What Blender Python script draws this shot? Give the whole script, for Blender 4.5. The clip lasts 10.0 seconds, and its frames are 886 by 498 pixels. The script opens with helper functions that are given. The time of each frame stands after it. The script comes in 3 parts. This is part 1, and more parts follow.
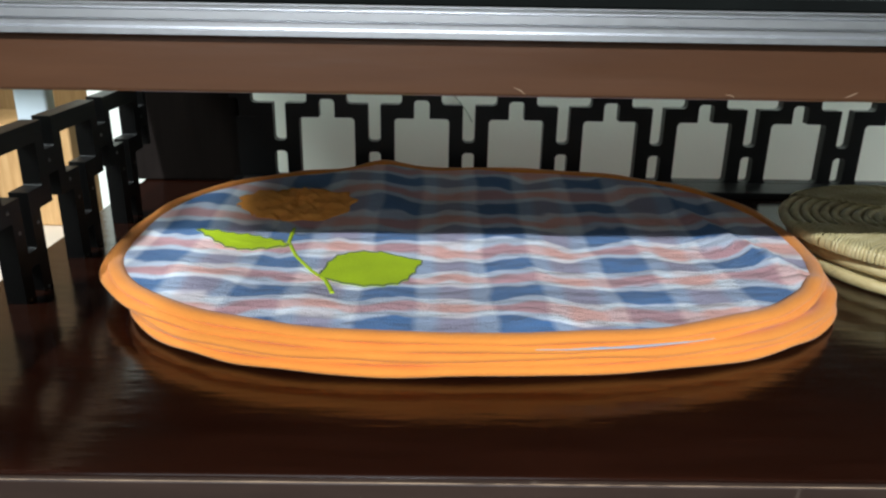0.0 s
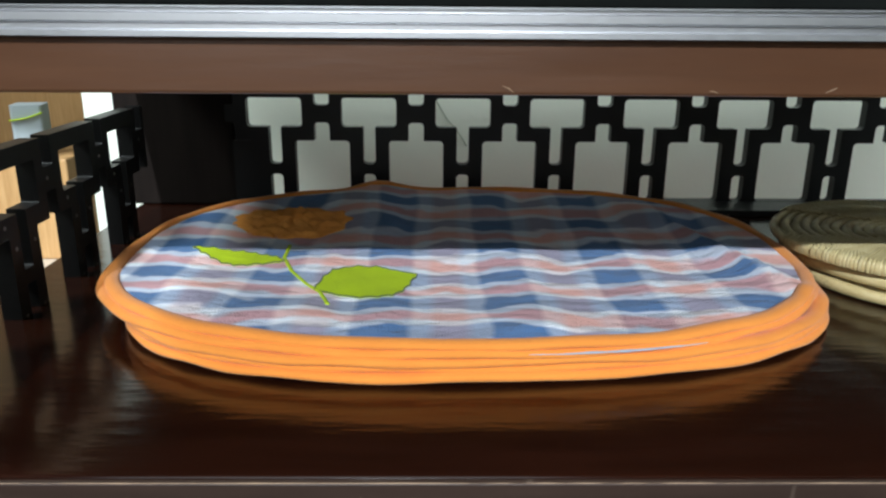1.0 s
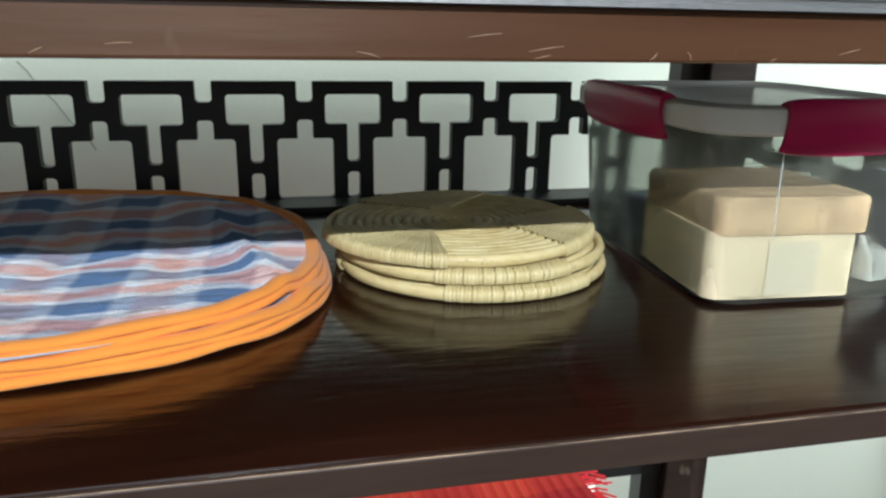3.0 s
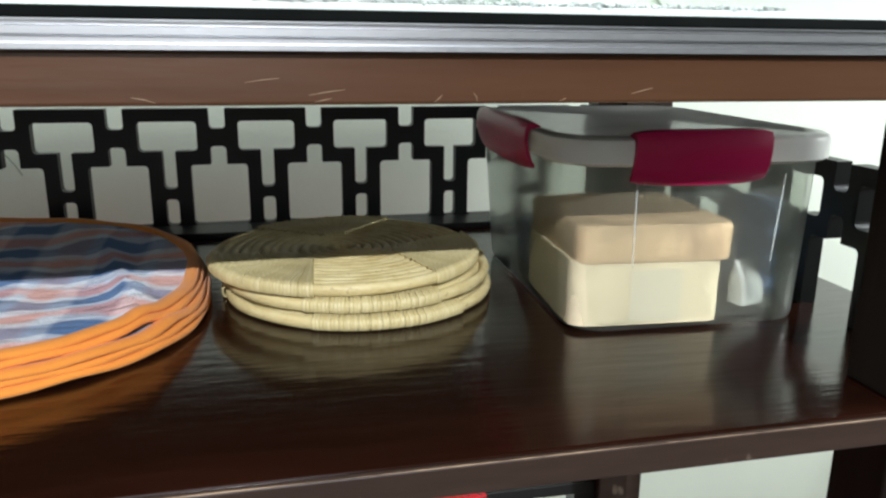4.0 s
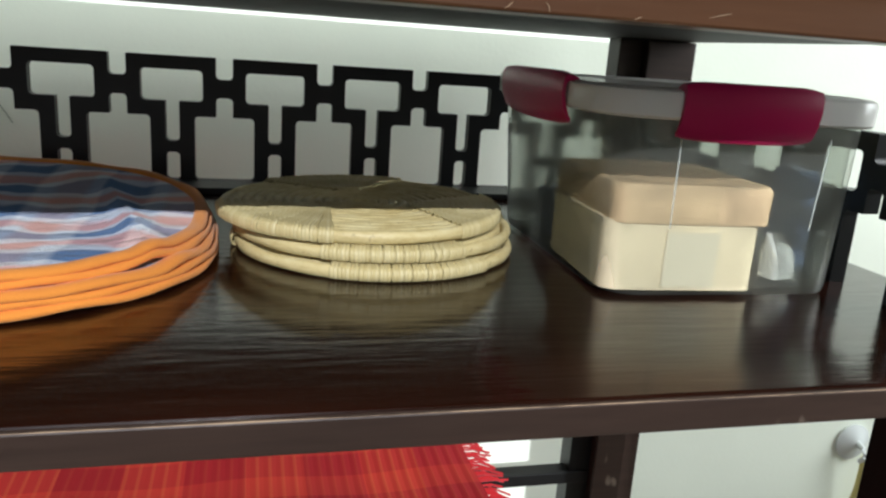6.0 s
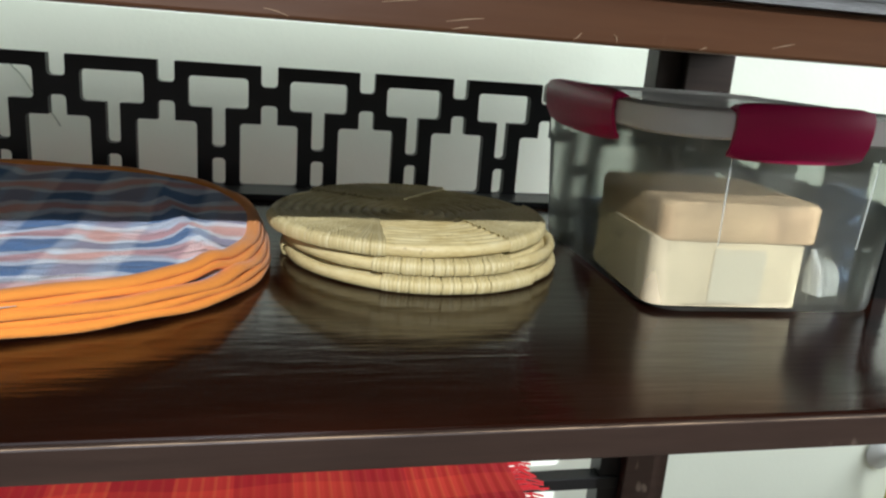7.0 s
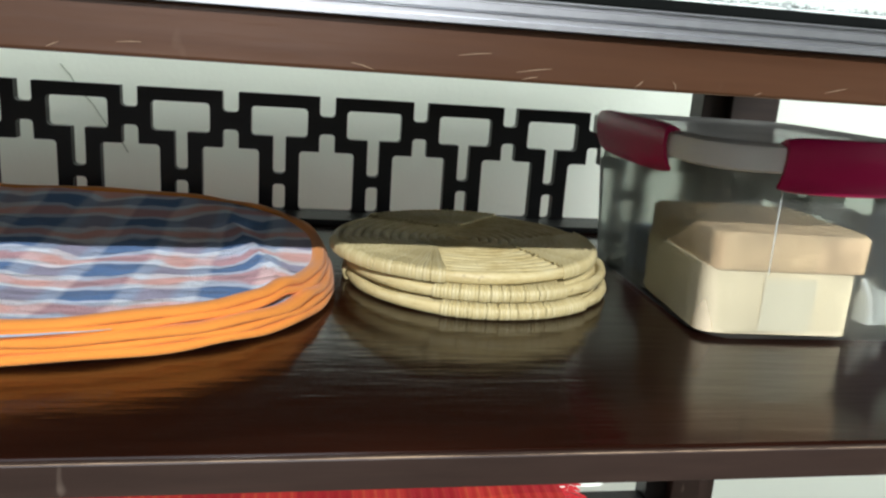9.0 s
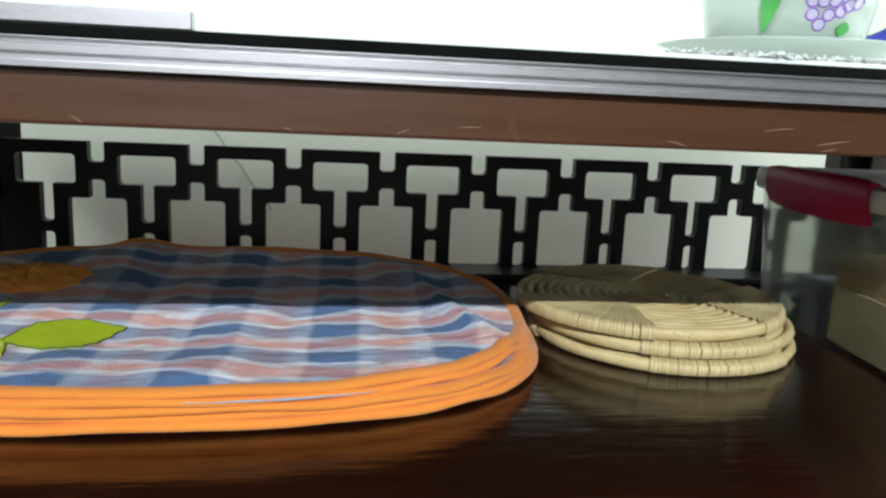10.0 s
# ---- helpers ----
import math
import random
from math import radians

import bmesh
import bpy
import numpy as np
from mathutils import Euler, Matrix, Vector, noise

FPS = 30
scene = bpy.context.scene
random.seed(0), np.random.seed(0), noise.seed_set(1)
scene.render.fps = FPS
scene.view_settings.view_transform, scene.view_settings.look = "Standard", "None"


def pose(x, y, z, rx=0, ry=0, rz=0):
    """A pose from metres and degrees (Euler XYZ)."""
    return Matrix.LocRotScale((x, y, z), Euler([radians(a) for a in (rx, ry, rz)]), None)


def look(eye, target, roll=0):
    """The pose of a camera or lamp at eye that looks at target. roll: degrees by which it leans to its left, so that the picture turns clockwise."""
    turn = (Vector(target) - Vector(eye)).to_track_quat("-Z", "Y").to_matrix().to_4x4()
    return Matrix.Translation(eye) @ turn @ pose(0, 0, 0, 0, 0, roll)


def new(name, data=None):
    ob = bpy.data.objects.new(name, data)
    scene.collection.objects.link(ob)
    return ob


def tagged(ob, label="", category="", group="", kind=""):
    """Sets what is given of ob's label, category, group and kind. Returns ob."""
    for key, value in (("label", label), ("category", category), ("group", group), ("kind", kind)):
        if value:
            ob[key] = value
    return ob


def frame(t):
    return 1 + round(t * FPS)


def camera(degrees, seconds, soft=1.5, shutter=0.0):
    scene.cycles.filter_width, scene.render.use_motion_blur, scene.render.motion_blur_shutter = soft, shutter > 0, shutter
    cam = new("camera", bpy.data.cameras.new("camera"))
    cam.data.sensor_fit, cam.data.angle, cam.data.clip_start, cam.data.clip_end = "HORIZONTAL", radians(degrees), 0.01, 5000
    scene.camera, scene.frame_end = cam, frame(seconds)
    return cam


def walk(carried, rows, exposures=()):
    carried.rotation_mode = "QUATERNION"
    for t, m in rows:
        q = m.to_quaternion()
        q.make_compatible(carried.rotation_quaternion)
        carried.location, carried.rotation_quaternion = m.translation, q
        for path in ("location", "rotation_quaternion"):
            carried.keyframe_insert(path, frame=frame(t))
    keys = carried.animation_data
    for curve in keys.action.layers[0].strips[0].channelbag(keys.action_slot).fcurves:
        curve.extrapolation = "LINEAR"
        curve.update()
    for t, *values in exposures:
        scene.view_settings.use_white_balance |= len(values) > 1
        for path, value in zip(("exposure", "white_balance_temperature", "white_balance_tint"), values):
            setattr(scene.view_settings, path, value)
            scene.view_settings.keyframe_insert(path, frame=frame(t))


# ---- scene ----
cam = camera(60.6, 10.0, 2.4)
PATH = [
    (0, (-0.0061, 0.0000, 0.9790), (0.0132, 1.8798, 0.2963), 0.97),
    (0.5, (-0.0152, -0.0038, 0.9614), (-0.0075, 1.9200, 0.4147), 0.73),
    (0.7, (-0.0122, -0.0072, 0.9632), (-0.0010, 1.9134, 0.4060), 0.45),
    (1, (-0.0043, -0.0079, 0.9670), (0.0215, 1.9023, 0.3750), 0.43),
    (1.5, (0.0191, -0.0144, 0.9668), (0.0748, 1.9008, 0.3933), 0.51),
    (1.7, (0.0433, -0.0115, 0.9614), (0.1622, 1.8933, 0.3638), 0.60),
    (2, (0.0896, -0.0012, 0.9489), (0.2850, 1.8963, 0.3481), 0.90),
    (2.5, (0.1530, 0.0011, 0.9493), (0.4862, 1.8829, 0.3594), 1.07),
    (3, (0.2014, -0.0048, 0.9505), (0.6276, 1.8694, 0.3976), 0.94),
    (3.2, (0.2180, -0.0115, 0.9578), (0.6878, 1.8536, 0.4095), 0.59),
    (4.3, (0.2838, -0.0276, 0.9650), (0.6918, 1.8699, 0.4824), 0.45),
    (4.5, (0.2822, -0.0289, 0.9716), (0.6871, 1.8751, 0.5126), 0.40),
    (5, (0.2687, -0.0248, 0.9464), (0.7138, 1.8627, 0.4576), 1.85),
    (5.5, (0.2599, -0.0097, 0.9224), (0.7395, 1.8797, 0.4752), 2.09),
    (6, (0.2522, -0.0051, 0.9260), (0.7415, 1.8671, 0.4206), 3.97),
    (6.2, (0.2483, -0.0026, 0.9263), (0.7068, 1.8825, 0.4405), 3.79),
    (7.3, (0.2321, -0.0067, 0.9385), (0.6668, 1.8728, 0.4111), 4.48),
    (7.5, (0.2395, -0.0056, 0.9362), (0.6559, 1.8797, 0.4145), 4.16),
    (8, (0.2440, -0.0088, 0.9387), (0.6414, 1.8794, 0.4128), 3.74),
    (8.5, (0.2330, -0.0161, 0.9427), (0.6151, 1.8791, 0.4305), 3.69),
    (9, (0.2175, -0.0208, 0.9468), (0.5622, 1.8887, 0.4621), 4.02),
    (9.5, (0.1798, -0.0234, 0.9490), (0.4874, 1.8953, 0.4760), 3.40),
    (10, (0.1138, -0.0177, 0.9539), (0.3596, 1.9303, 0.5735), 2.63),
]
# the film camera's own exposure drifts a little
EXPOSURES = [(0, -0.06, 6020, 8), (1, -0.04, 6020, 8), (3, 0.08, 6020, 8), (4.5, -0.06, 6220, 11), (6, -0.12, 6220, 11), (7.5, -0.02, 6220, 11), (8.5, 0.04, 6220, 11), (9.5, 0.1, 6220, 11), (10, -0.2, 6220, 11)]
walk(cam, [(t, look(eye, target, roll)) for t, eye, target, roll in PATH], EXPOSURES)

# ---- light ----
SUN_ELEVATION, SUN_TURN = radians(29.6), radians(4.0)   # height of the sun, and its swing from straight behind the viewer
world = bpy.data.worlds.new("world")
scene.world = world
world.use_nodes = True
sky = world.node_tree.nodes.new("ShaderNodeTexSky")
sky.sky_type, sky.sun_disc = "NISHITA", False
sky.sun_elevation, sky.sun_rotation = SUN_ELEVATION, math.pi + SUN_TURN
world.node_tree.links.new(sky.outputs[0], world.node_tree.nodes["Background"].inputs[0])
world.node_tree.nodes["Background"].inputs[1].default_value = 0.03


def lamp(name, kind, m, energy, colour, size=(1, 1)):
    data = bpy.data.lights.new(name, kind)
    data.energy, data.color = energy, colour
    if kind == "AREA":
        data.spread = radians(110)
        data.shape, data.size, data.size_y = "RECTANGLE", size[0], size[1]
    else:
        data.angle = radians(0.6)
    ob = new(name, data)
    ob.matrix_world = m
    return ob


sun_way = Vector((math.sin(SUN_TURN) * math.cos(SUN_ELEVATION), math.cos(SUN_TURN) * math.cos(SUN_ELEVATION), -math.sin(SUN_ELEVATION)))
lamp("sun", "SUN", look((0, 0, 3), Vector((0, 0, 3)) + sun_way), 4.0, (0.97, 0.985, 1.0))
lamp("front_fill_light", "AREA", look((-0.32, -2.02, 1.56), (0.0, 0, 1.45)), 2.6, (0.93, 0.97, 1.0), (1.5, 1.4))
lamp("east_fill_light", "AREA", look((1.98, 0.25, 1.62), (0.4, 0.60, 0.9)), 29, (0.96, 1.0, 0.97), (1.0, 1.3))
lamp("west_fill_light", "AREA", look((-1.69, 0.25, 2.58), (0.0, 0.80, 0.9)), 35, (0.96, 1.0, 0.95), (1.1, 0.6))

# ---- materials ----


def shader(name, colour, rough=0.5, metal=0.0):
    m = bpy.data.materials.new(name)
    m.use_nodes = True
    b = m.node_tree.nodes["Principled BSDF"]
    b.inputs["Base Color"].default_value = (*colour, 1)
    b.inputs["Roughness"].default_value = rough
    b.inputs["Metallic"].default_value = metal
    return m, m.node_tree, b


def node(tree, kind, **values):
    n = tree.nodes.new(kind)
    for key, value in values.items():
        if key in n.inputs:
            n.inputs[key].default_value = value
    return n


def coords(tree, scale=(1, 1, 1), output="Object"):
    tc = tree.nodes.new("ShaderNodeTexCoord")
    mp = tree.nodes.new("ShaderNodeMapping")
    mp.inputs["Scale"].default_value = scale
    tree.links.new(tc.outputs[output], mp.inputs[0])
    return mp.outputs[0]


def noise_of(tree, vector, scale, detail=3.0, rough=0.5):
    n = node(tree, "ShaderNodeTexNoise", Scale=scale, Detail=detail, Roughness=rough)
    tree.links.new(vector, n.inputs["Vector"])
    return n.outputs[0]


def ramp(tree, value, stops, kind="LINEAR"):
    r = tree.nodes.new("ShaderNodeValToRGB")
    r.color_ramp.interpolation = kind
    while len(r.color_ramp.elements) < len(stops):
        r.color_ramp.elements.new(0.5)
    for e, (at, c) in zip(r.color_ramp.elements, stops):
        e.position, e.color = at, (*c, 1)
    tree.links.new(value, r.inputs[0])
    return r.outputs[0]


def mixed(tree, factor, a, b, blend="MIX"):
    m = tree.nodes.new("ShaderNodeMix")
    m.data_type, m.blend_type = "RGBA", blend
    for value, socket in ((factor, m.inputs[0]), (a, m.inputs[6]), (b, m.inputs[7])):
        if hasattr(value, "is_output"):
            tree.links.new(value, socket)
        elif isinstance(value, tuple):
            socket.default_value = (*value, 1)
        else:
            socket.default_value = value
    return m.outputs[2]


def sums(tree, kind, a, b=0.0):
    m = tree.nodes.new("ShaderNodeMath")
    m.operation = kind
    for value, socket in ((a, m.inputs[0]), (b, m.inputs[1])):
        if hasattr(value, "is_output"):
            tree.links.new(value, socket)
        else:
            socket.default_value = value
    return m.outputs[0]


def bumped(tree, b, height, strength=0.3, distance=0.001):
    n = node(tree, "ShaderNodeBump", Strength=strength, Distance=distance)
    tree.links.new(height, n.inputs["Height"])
    tree.links.new(n.outputs[0], b.inputs["Normal"])


def wood(name, dark, light, rough, along=(1, 14, 14), coat=0.0, scratch=0.0, relief=0.16):
    """Stained wood: long grain along x, blotches, pores as relief, and pale scuffs."""
    m, t, b = shader(name, light, rough)
    v = coords(t, along)
    grain = noise_of(t, v, 9.0, 6.0, 0.65)
    fine = noise_of(t, coords(t, tuple(3 * a for a in along)), 16.0, 4.0, 0.7)
    blotch = noise_of(t, coords(t, (1, 1, 1)), 7.0, 3.0)
    base = ramp(t, grain, [(0.28, dark), (0.72, light)])
    base = mixed(t, sums(t, "MULTIPLY", blotch, 0.55), base, tuple(0.45 * c for c in dark))
    if scratch:
        s = noise_of(t, coords(t, (22, 60, 9)), 2.6, 2.0)
        mask = ramp(t, s, [(0.70, (0, 0, 0)), (0.76, (1, 1, 1))])
        base = mixed(t, sums(t, "MULTIPLY", mask, scratch), base, (0.45, 0.36, 0.28))
    t.links.new(base, b.inputs["Base Color"])
    t.links.new(sums(t, "ADD", sums(t, "MULTIPLY", fine, 0.10), rough - 0.05), b.inputs["Roughness"])
    b.inputs["Coat Weight"].default_value = coat
    b.inputs["Coat Roughness"].default_value = 0.13
    b.inputs["Specular IOR Level"].default_value = 0.36
    lie = noise_of(t, coords(t, (4, 22, 22)), 5.0, 2.0)
    bumped(t, b, sums(t, "ADD", sums(t, "MULTIPLY", fine, 0.4), sums(t, "MULTIPLY", lie, 1.5)), relief, 0.0007)
    t.links.new(b.inputs["Normal"].links[0].from_socket, b.inputs["Coat Normal"])
    return m


def paint(name, colour, rough=0.6, vary=0.12, relief=0.1, size=6.0, metal=0.0):
    m, t, b = shader(name, colour, rough, metal)
    n = noise_of(t, coords(t), size, 5.0, 0.6)
    base = ramp(t, n, [(0.3, tuple(c * (1 - vary) for c in colour)), (0.7, tuple(min(1, c * (1 + vary)) for c in colour))])
    t.links.new(base, b.inputs["Base Color"])
    f = noise_of(t, coords(t), size * 60, 3.0)
    t.links.new(sums(t, "ADD", sums(t, "MULTIPLY", f, 0.2), rough - 0.1), b.inputs["Roughness"])
    if relief:
        bumped(t, b, f, relief, 0.0008)
    return m


def woven(name, colour, colour2, size=900.0, rough=0.95):
    """Plain cloth with a fine weave and slow colour drift."""
    m, t, b = shader(name, colour, rough)
    w1 = node(t, "ShaderNodeTexWave", Scale=size / 20, Distortion=0.6)
    t.links.new(coords(t, (1, 0.2, 0.2)), w1.inputs["Vector"])
    n = noise_of(t, coords(t), 45.0, 4.0, 0.65)
    base = mixed(t, n, colour, colour2)
    t.links.new(base, b.inputs["Base Color"])
    b.inputs["Sheen Weight"].default_value = 0.15
    bumped(t, b, sums(t, "ADD", noise_of(t, coords(t), size, 2.0), n), 0.5, 0.0008)
    return m


def plaid():
    """Blue, white and salmon yarns in both directions; each crossing shows the mean of its two yarns."""
    m, t, b = shader("plaid_cotton", (0.6, 0.6, 0.7), 0.95)
    tc = t.nodes.new("ShaderNodeTexCoord")
    wob = node(t, "ShaderNodeTexNoise", Scale=21.0, Detail=2.0)
    t.links.new(tc.outputs["Object"], wob.inputs["Vector"])
    sep = t.nodes.new("ShaderNodeSeparateXYZ")
    t.links.new(tc.outputs["Object"], sep.inputs[0])
    shift = sums(t, "MULTIPLY", sums(t, "SUBTRACT", wob.outputs[0], 0.5), 0.042)
    blue, white, salmon, blush = (0.042, 0.155, 0.38), (0.86, 0.91, 0.97), (0.92, 0.40, 0.31), (0.86, 0.58, 0.51)
    stops = [(0.0, blue), (0.35, blue), (0.41, white), (0.50, white), (0.58, salmon), (0.78, salmon), (0.86, white), (0.95, white), (1.0, blue)]
    yarns = []
    for axis, period, start in ((0, 0.0685, PLAID_X), (1, 0.048, PLAID_Y)):
        u = sums(t, "ADD", sep.outputs[axis], shift) if axis else sums(t, "ADD", sep.outputs[axis], sums(t, "MULTIPLY", shift, 0.25))
        u = sums(t, "FRACT", sums(t, "DIVIDE", sums(t, "ADD", u, start + 40 * period), period))
        yarns.append(ramp(t, u, stops if axis else [(at, blush if c is salmon else c) for at, c in stops]))
    base = mixed(t, 0.64, yarns[0], yarns[1])
    drift = noise_of(t, coords(t), 70.0, 3.0)
    base = mixed(t, sums(t, "MULTIPLY", drift, 0.10), base, (0.80, 0.82, 0.88))
    t.links.new(base, b.inputs["Base Color"])
    b.inputs["Sheen Weight"].default_value = 0.1
    crease = noise_of(t, coords(t, (1, 2.6, 1)), 38.0, 3.0)
    bumped(t, b, sums(t, "ADD", crease, sums(t, "MULTIPLY", noise_of(t, coords(t), 1200, 2), 0.25)), 0.8, 0.006)
    return m


def rattan():
    m, t, b = shader("rattan", (0.62, 0.50, 0.27), 0.5)
    n = noise_of(t, coords(t, (1, 1, 4)), 60.0, 4.0, 0.6)
    base = ramp(t, n, [(0.25, (0.45, 0.335, 0.13)), (0.5, (0.62, 0.515, 0.25)), (0.8, (0.72, 0.635, 0.36))])
    stain = noise_of(t, coords(t), 320.0, 2.0)
    base = mixed(t, ramp(t, stain, [(0.64, (0, 0, 0)), (0.74, (0.5, 0.5, 0.5))]), base, (0.22, 0.14, 0.06))
    t.links.new(base, b.inputs["Base Color"])
    bumped(t, b, noise_of(t, coords(t), 500.0, 2.0), 0.4, 0.0006)
    return m


def cane():
    """Flat cane; every strand a little different."""
    m, t, b = shader("flat_cane", (0.66, 0.56, 0.31), 0.45)
    info = t.nodes.new("ShaderNodeObjectInfo")
    base = ramp(t, info.outputs["Random"], [(0.0, (0.54, 0.45, 0.215)), (0.5, (0.60, 0.515, 0.26)), (1.0, (0.67, 0.59, 0.33))])
    n = noise_of(t, coords(t, (1, 5, 1)), 90.0, 4.0, 0.6)
    base = mixed(t, sums(t, "MULTIPLY", n, 0.5), base, (0.52, 0.42, 0.20))
    t.links.new(base, b.inputs["Base Color"])
    bumped(t, b, n, 0.3, 0.0005)
    return m


def see_through(name, colour, haze, gloss=0.06, blur=0.0, milk_colour=(0.50, 0.54, 0.51), through_share=0.5, sheen=0.20):
    """Thin plastic or glass: mostly clear, a little milky, with a sheen towards grazing views."""
    m = bpy.data.materials.new(name)
    m.use_nodes = True
    t = m.node_tree
    t.nodes.remove(t.nodes["Principled BSDF"])
    out = t.nodes["Material Output"]
    if blur:
        tr = node(t, "ShaderNodeBsdfRefraction", Color=(*colour, 1), Roughness=blur, IOR=1.02)
    else:
        tr = node(t, "ShaderNodeBsdfTransparent", Color=(*colour, 1))
    di = node(t, "ShaderNodeBsdfDiffuse", Color=(*milk_colour, 1))
    tl = node(t, "ShaderNodeBsdfTranslucent", Color=(*milk_colour, 1))
    milk = t.nodes.new("ShaderNodeMixShader")
    milk.inputs[0].default_value = through_share
    t.links.new(di.outputs[0], milk.inputs[1])
    t.links.new(tl.outputs[0], milk.inputs[2])
    gl = node(t, "ShaderNodeBsdfGlossy", Roughness=gloss)
    facing = node(t, "ShaderNodeLayerWeight", Blend=0.5).outputs["Facing"]
    fr = sums(t, "ADD", sums(t, "MULTIPLY", sums(t, "POWER", facing, 4.0), sheen), 0.015)
    a, c = t.nodes.new("ShaderNodeMixShader"), t.nodes.new("ShaderNodeMixShader")
    n = noise_of(t, coords(t, (1, 1, 0.4)), 24.0, 3.0)
    t.links.new(sums(t, "ADD", sums(t, "MULTIPLY", n, haze), haze * 0.5), a.inputs[0])
    t.links.new(tr.outputs[0], a.inputs[1])
    t.links.new(milk.outputs[0], a.inputs[2])
    t.links.new(fr, c.inputs[0])
    t.links.new(a.outputs[0], c.inputs[1])
    t.links.new(gl.outputs[0], c.inputs[2])
    t.links.new(c.outputs[0], out.inputs[0])
    return m


PLAID_X, PLAID_Y = 0.175 * 0.0685 - 0.025, 0.175 * 0.048 + 0.085
M_SHELF = wood("dark_varnished_wood", (0.010, 0.0028, 0.0014), (0.0215, 0.0062, 0.0032), 0.14, (1, 9, 9), 0.0, 0.0, 0.24)
M_SHELF.node_tree.nodes["Principled BSDF"].inputs["Specular IOR Level"].default_value = 0.46
M_EDGE = wood("worn_edge_lit_post_wood", (0.026, 0.015, 0.011), (0.054, 0.032, 0.024), 0.42, (1, 12, 12), 0.0, 0.25)
M_RAIL = wood("brown_stained_wood", (0.076, 0.031, 0.013), (0.114, 0.051, 0.024), 0.34, (0.6, 9, 9), 0.15, 0.15)
M_POST = wood("dark_post_wood", (0.006, 0.004, 0.003), (0.014, 0.0095, 0.0075), 0.7, (12, 12, 1))
M_POST.node_tree.nodes["Principled BSDF"].inputs["Specular IOR Level"].default_value = 0.10
M_UNDER = wood("dark_underside_wood", (0.010, 0.007, 0.006), (0.022, 0.014, 0.011), 0.6)
M_BLACK = paint("black_painted_wood", (0.006, 0.006, 0.006), 0.42, 0.3, 0.15, 20)
M_BLACK.node_tree.nodes["Principled BSDF"].inputs["Specular IOR Level"].default_value = 0.3
M_ALU = paint("brushed_aluminium", (0.50, 0.51, 0.525), 0.38, 0.06, 0.05, 12, 1.0)
M_NAIL = paint("dull_nail_steel", (0.20, 0.20, 0.20), 0.45, 0.2, 0.0, 30, 0.8)
M_RUBBER = paint("black_rubber", (0.004, 0.005, 0.0045), 0.85, 0.3, 0.2, 30)
M_RUBBER.node_tree.nodes["Principled BSDF"].inputs["Specular IOR Level"].default_value = 0.08
M_WALL = paint("pale_green_wall_paint", (0.80, 0.85, 0.74), 0.85, 0.04, 0.25, 3.0)
M_WHITE = paint("white_board", (0.80, 0.82, 0.80), 0.55, 0.04, 0.1, 8.0)
M_ROOM = paint("bounce_cut_wall_paint", (0.30, 0.30, 0.27), 0.85, 0.05, 0.2, 3.0)
M_CEIL = paint("bounce_cut_ceiling_paint", (0.45, 0.45, 0.43), 0.9, 0.04, 0.1, 3.0)
M_FLOOR = paint("bounce_cut_floor_tile", (0.24, 0.20, 0.16), 0.35, 0.15, 0.1, 5.0)
M_PINE = wood("honey_pine", (0.46, 0.26, 0.10), (0.66, 0.42, 0.19), 0.45, (14, 14, 1))
M_PLAID = plaid()
M_ORANGE = woven("orange_cotton_binding", (0.82, 0.30, 0.042), (0.70, 0.225, 0.028))
M_LINING = woven("white_lining", (0.56, 0.58, 0.64), (0.30, 0.36, 0.46))
M_LIME = woven("lime_green_felt", (0.50, 0.66, 0.002), (0.42, 0.58, 0.002))
M_LIME.node_tree.nodes["Principled BSDF"].inputs["Sheen Weight"].default_value = 0.0
M_STITCH = woven("dark_green_thread", (0.10, 0.14, 0.03), (0.07, 0.10, 0.02))
M_FLOWER = woven("rust_orange_chenille", (0.95, 0.44, 0.085), (0.92, 0.34, 0.055), 500)
M_FLOWER.node_tree.nodes["Principled BSDF"].inputs["Sheen Weight"].default_value = 0.6
M_FLOWER.node_tree.nodes["Principled BSDF"].inputs["Sheen Tint"].default_value = (0.95, 0.45, 0.12, 1)
M_RATTAN = rattan()
M_CANE = cane()
M_PLASTIC = see_through("clear_plastic", (0.85, 0.865, 0.845), 0.08, 0.12, 0.34, (0.52, 0.53, 0.48), 0.5, 0.10)
M_RIB = see_through("milky_rib_plastic", (0.93, 0.95, 0.94), 0.55, 0.08, 0.0, (0.75, 0.78, 0.75))
M_LID = see_through("milky_white_plastic", (0.94, 0.94, 0.92), 0.95, 0.14, 0.35, (0.95, 0.94, 0.89), 0.12, 0.42)
M_MAGENTA = paint("magenta_plastic", (0.46, 0.004, 0.080), 0.36, 0.06, 0.0, 10)
M_CREAM = paint("cream_card", (0.78, 0.66, 0.44), 0.75, 0.18, 0.1, 26)
M_TAN = paint("tan_card", (0.52, 0.37, 0.21), 0.75, 0.32, 0.1, 34)
M_PAPER = paint("white_paper", (0.62, 0.63, 0.60), 0.8, 0.05, 0.2, 30)
M_PAPERCREAM = paint("cream_paper", (0.70, 0.63, 0.46), 0.8, 0.06, 0.2, 30)
M_BLUE = woven("slate_blue_cloth", (0.10, 0.17, 0.29), (0.06, 0.11, 0.21))
M_GLASS = see_through("door_glass", (0.96, 0.99, 0.975), 0.015, 0.02)
M_GLASS_EDGE = paint("green_glass_edge", (0.10, 0.20, 0.16), 0.15, 0.1, 0.0)
M_CHINA = paint("shade_greyed_china", (0.37, 0.42, 0.38), 0.15, 0.02, 0.0)
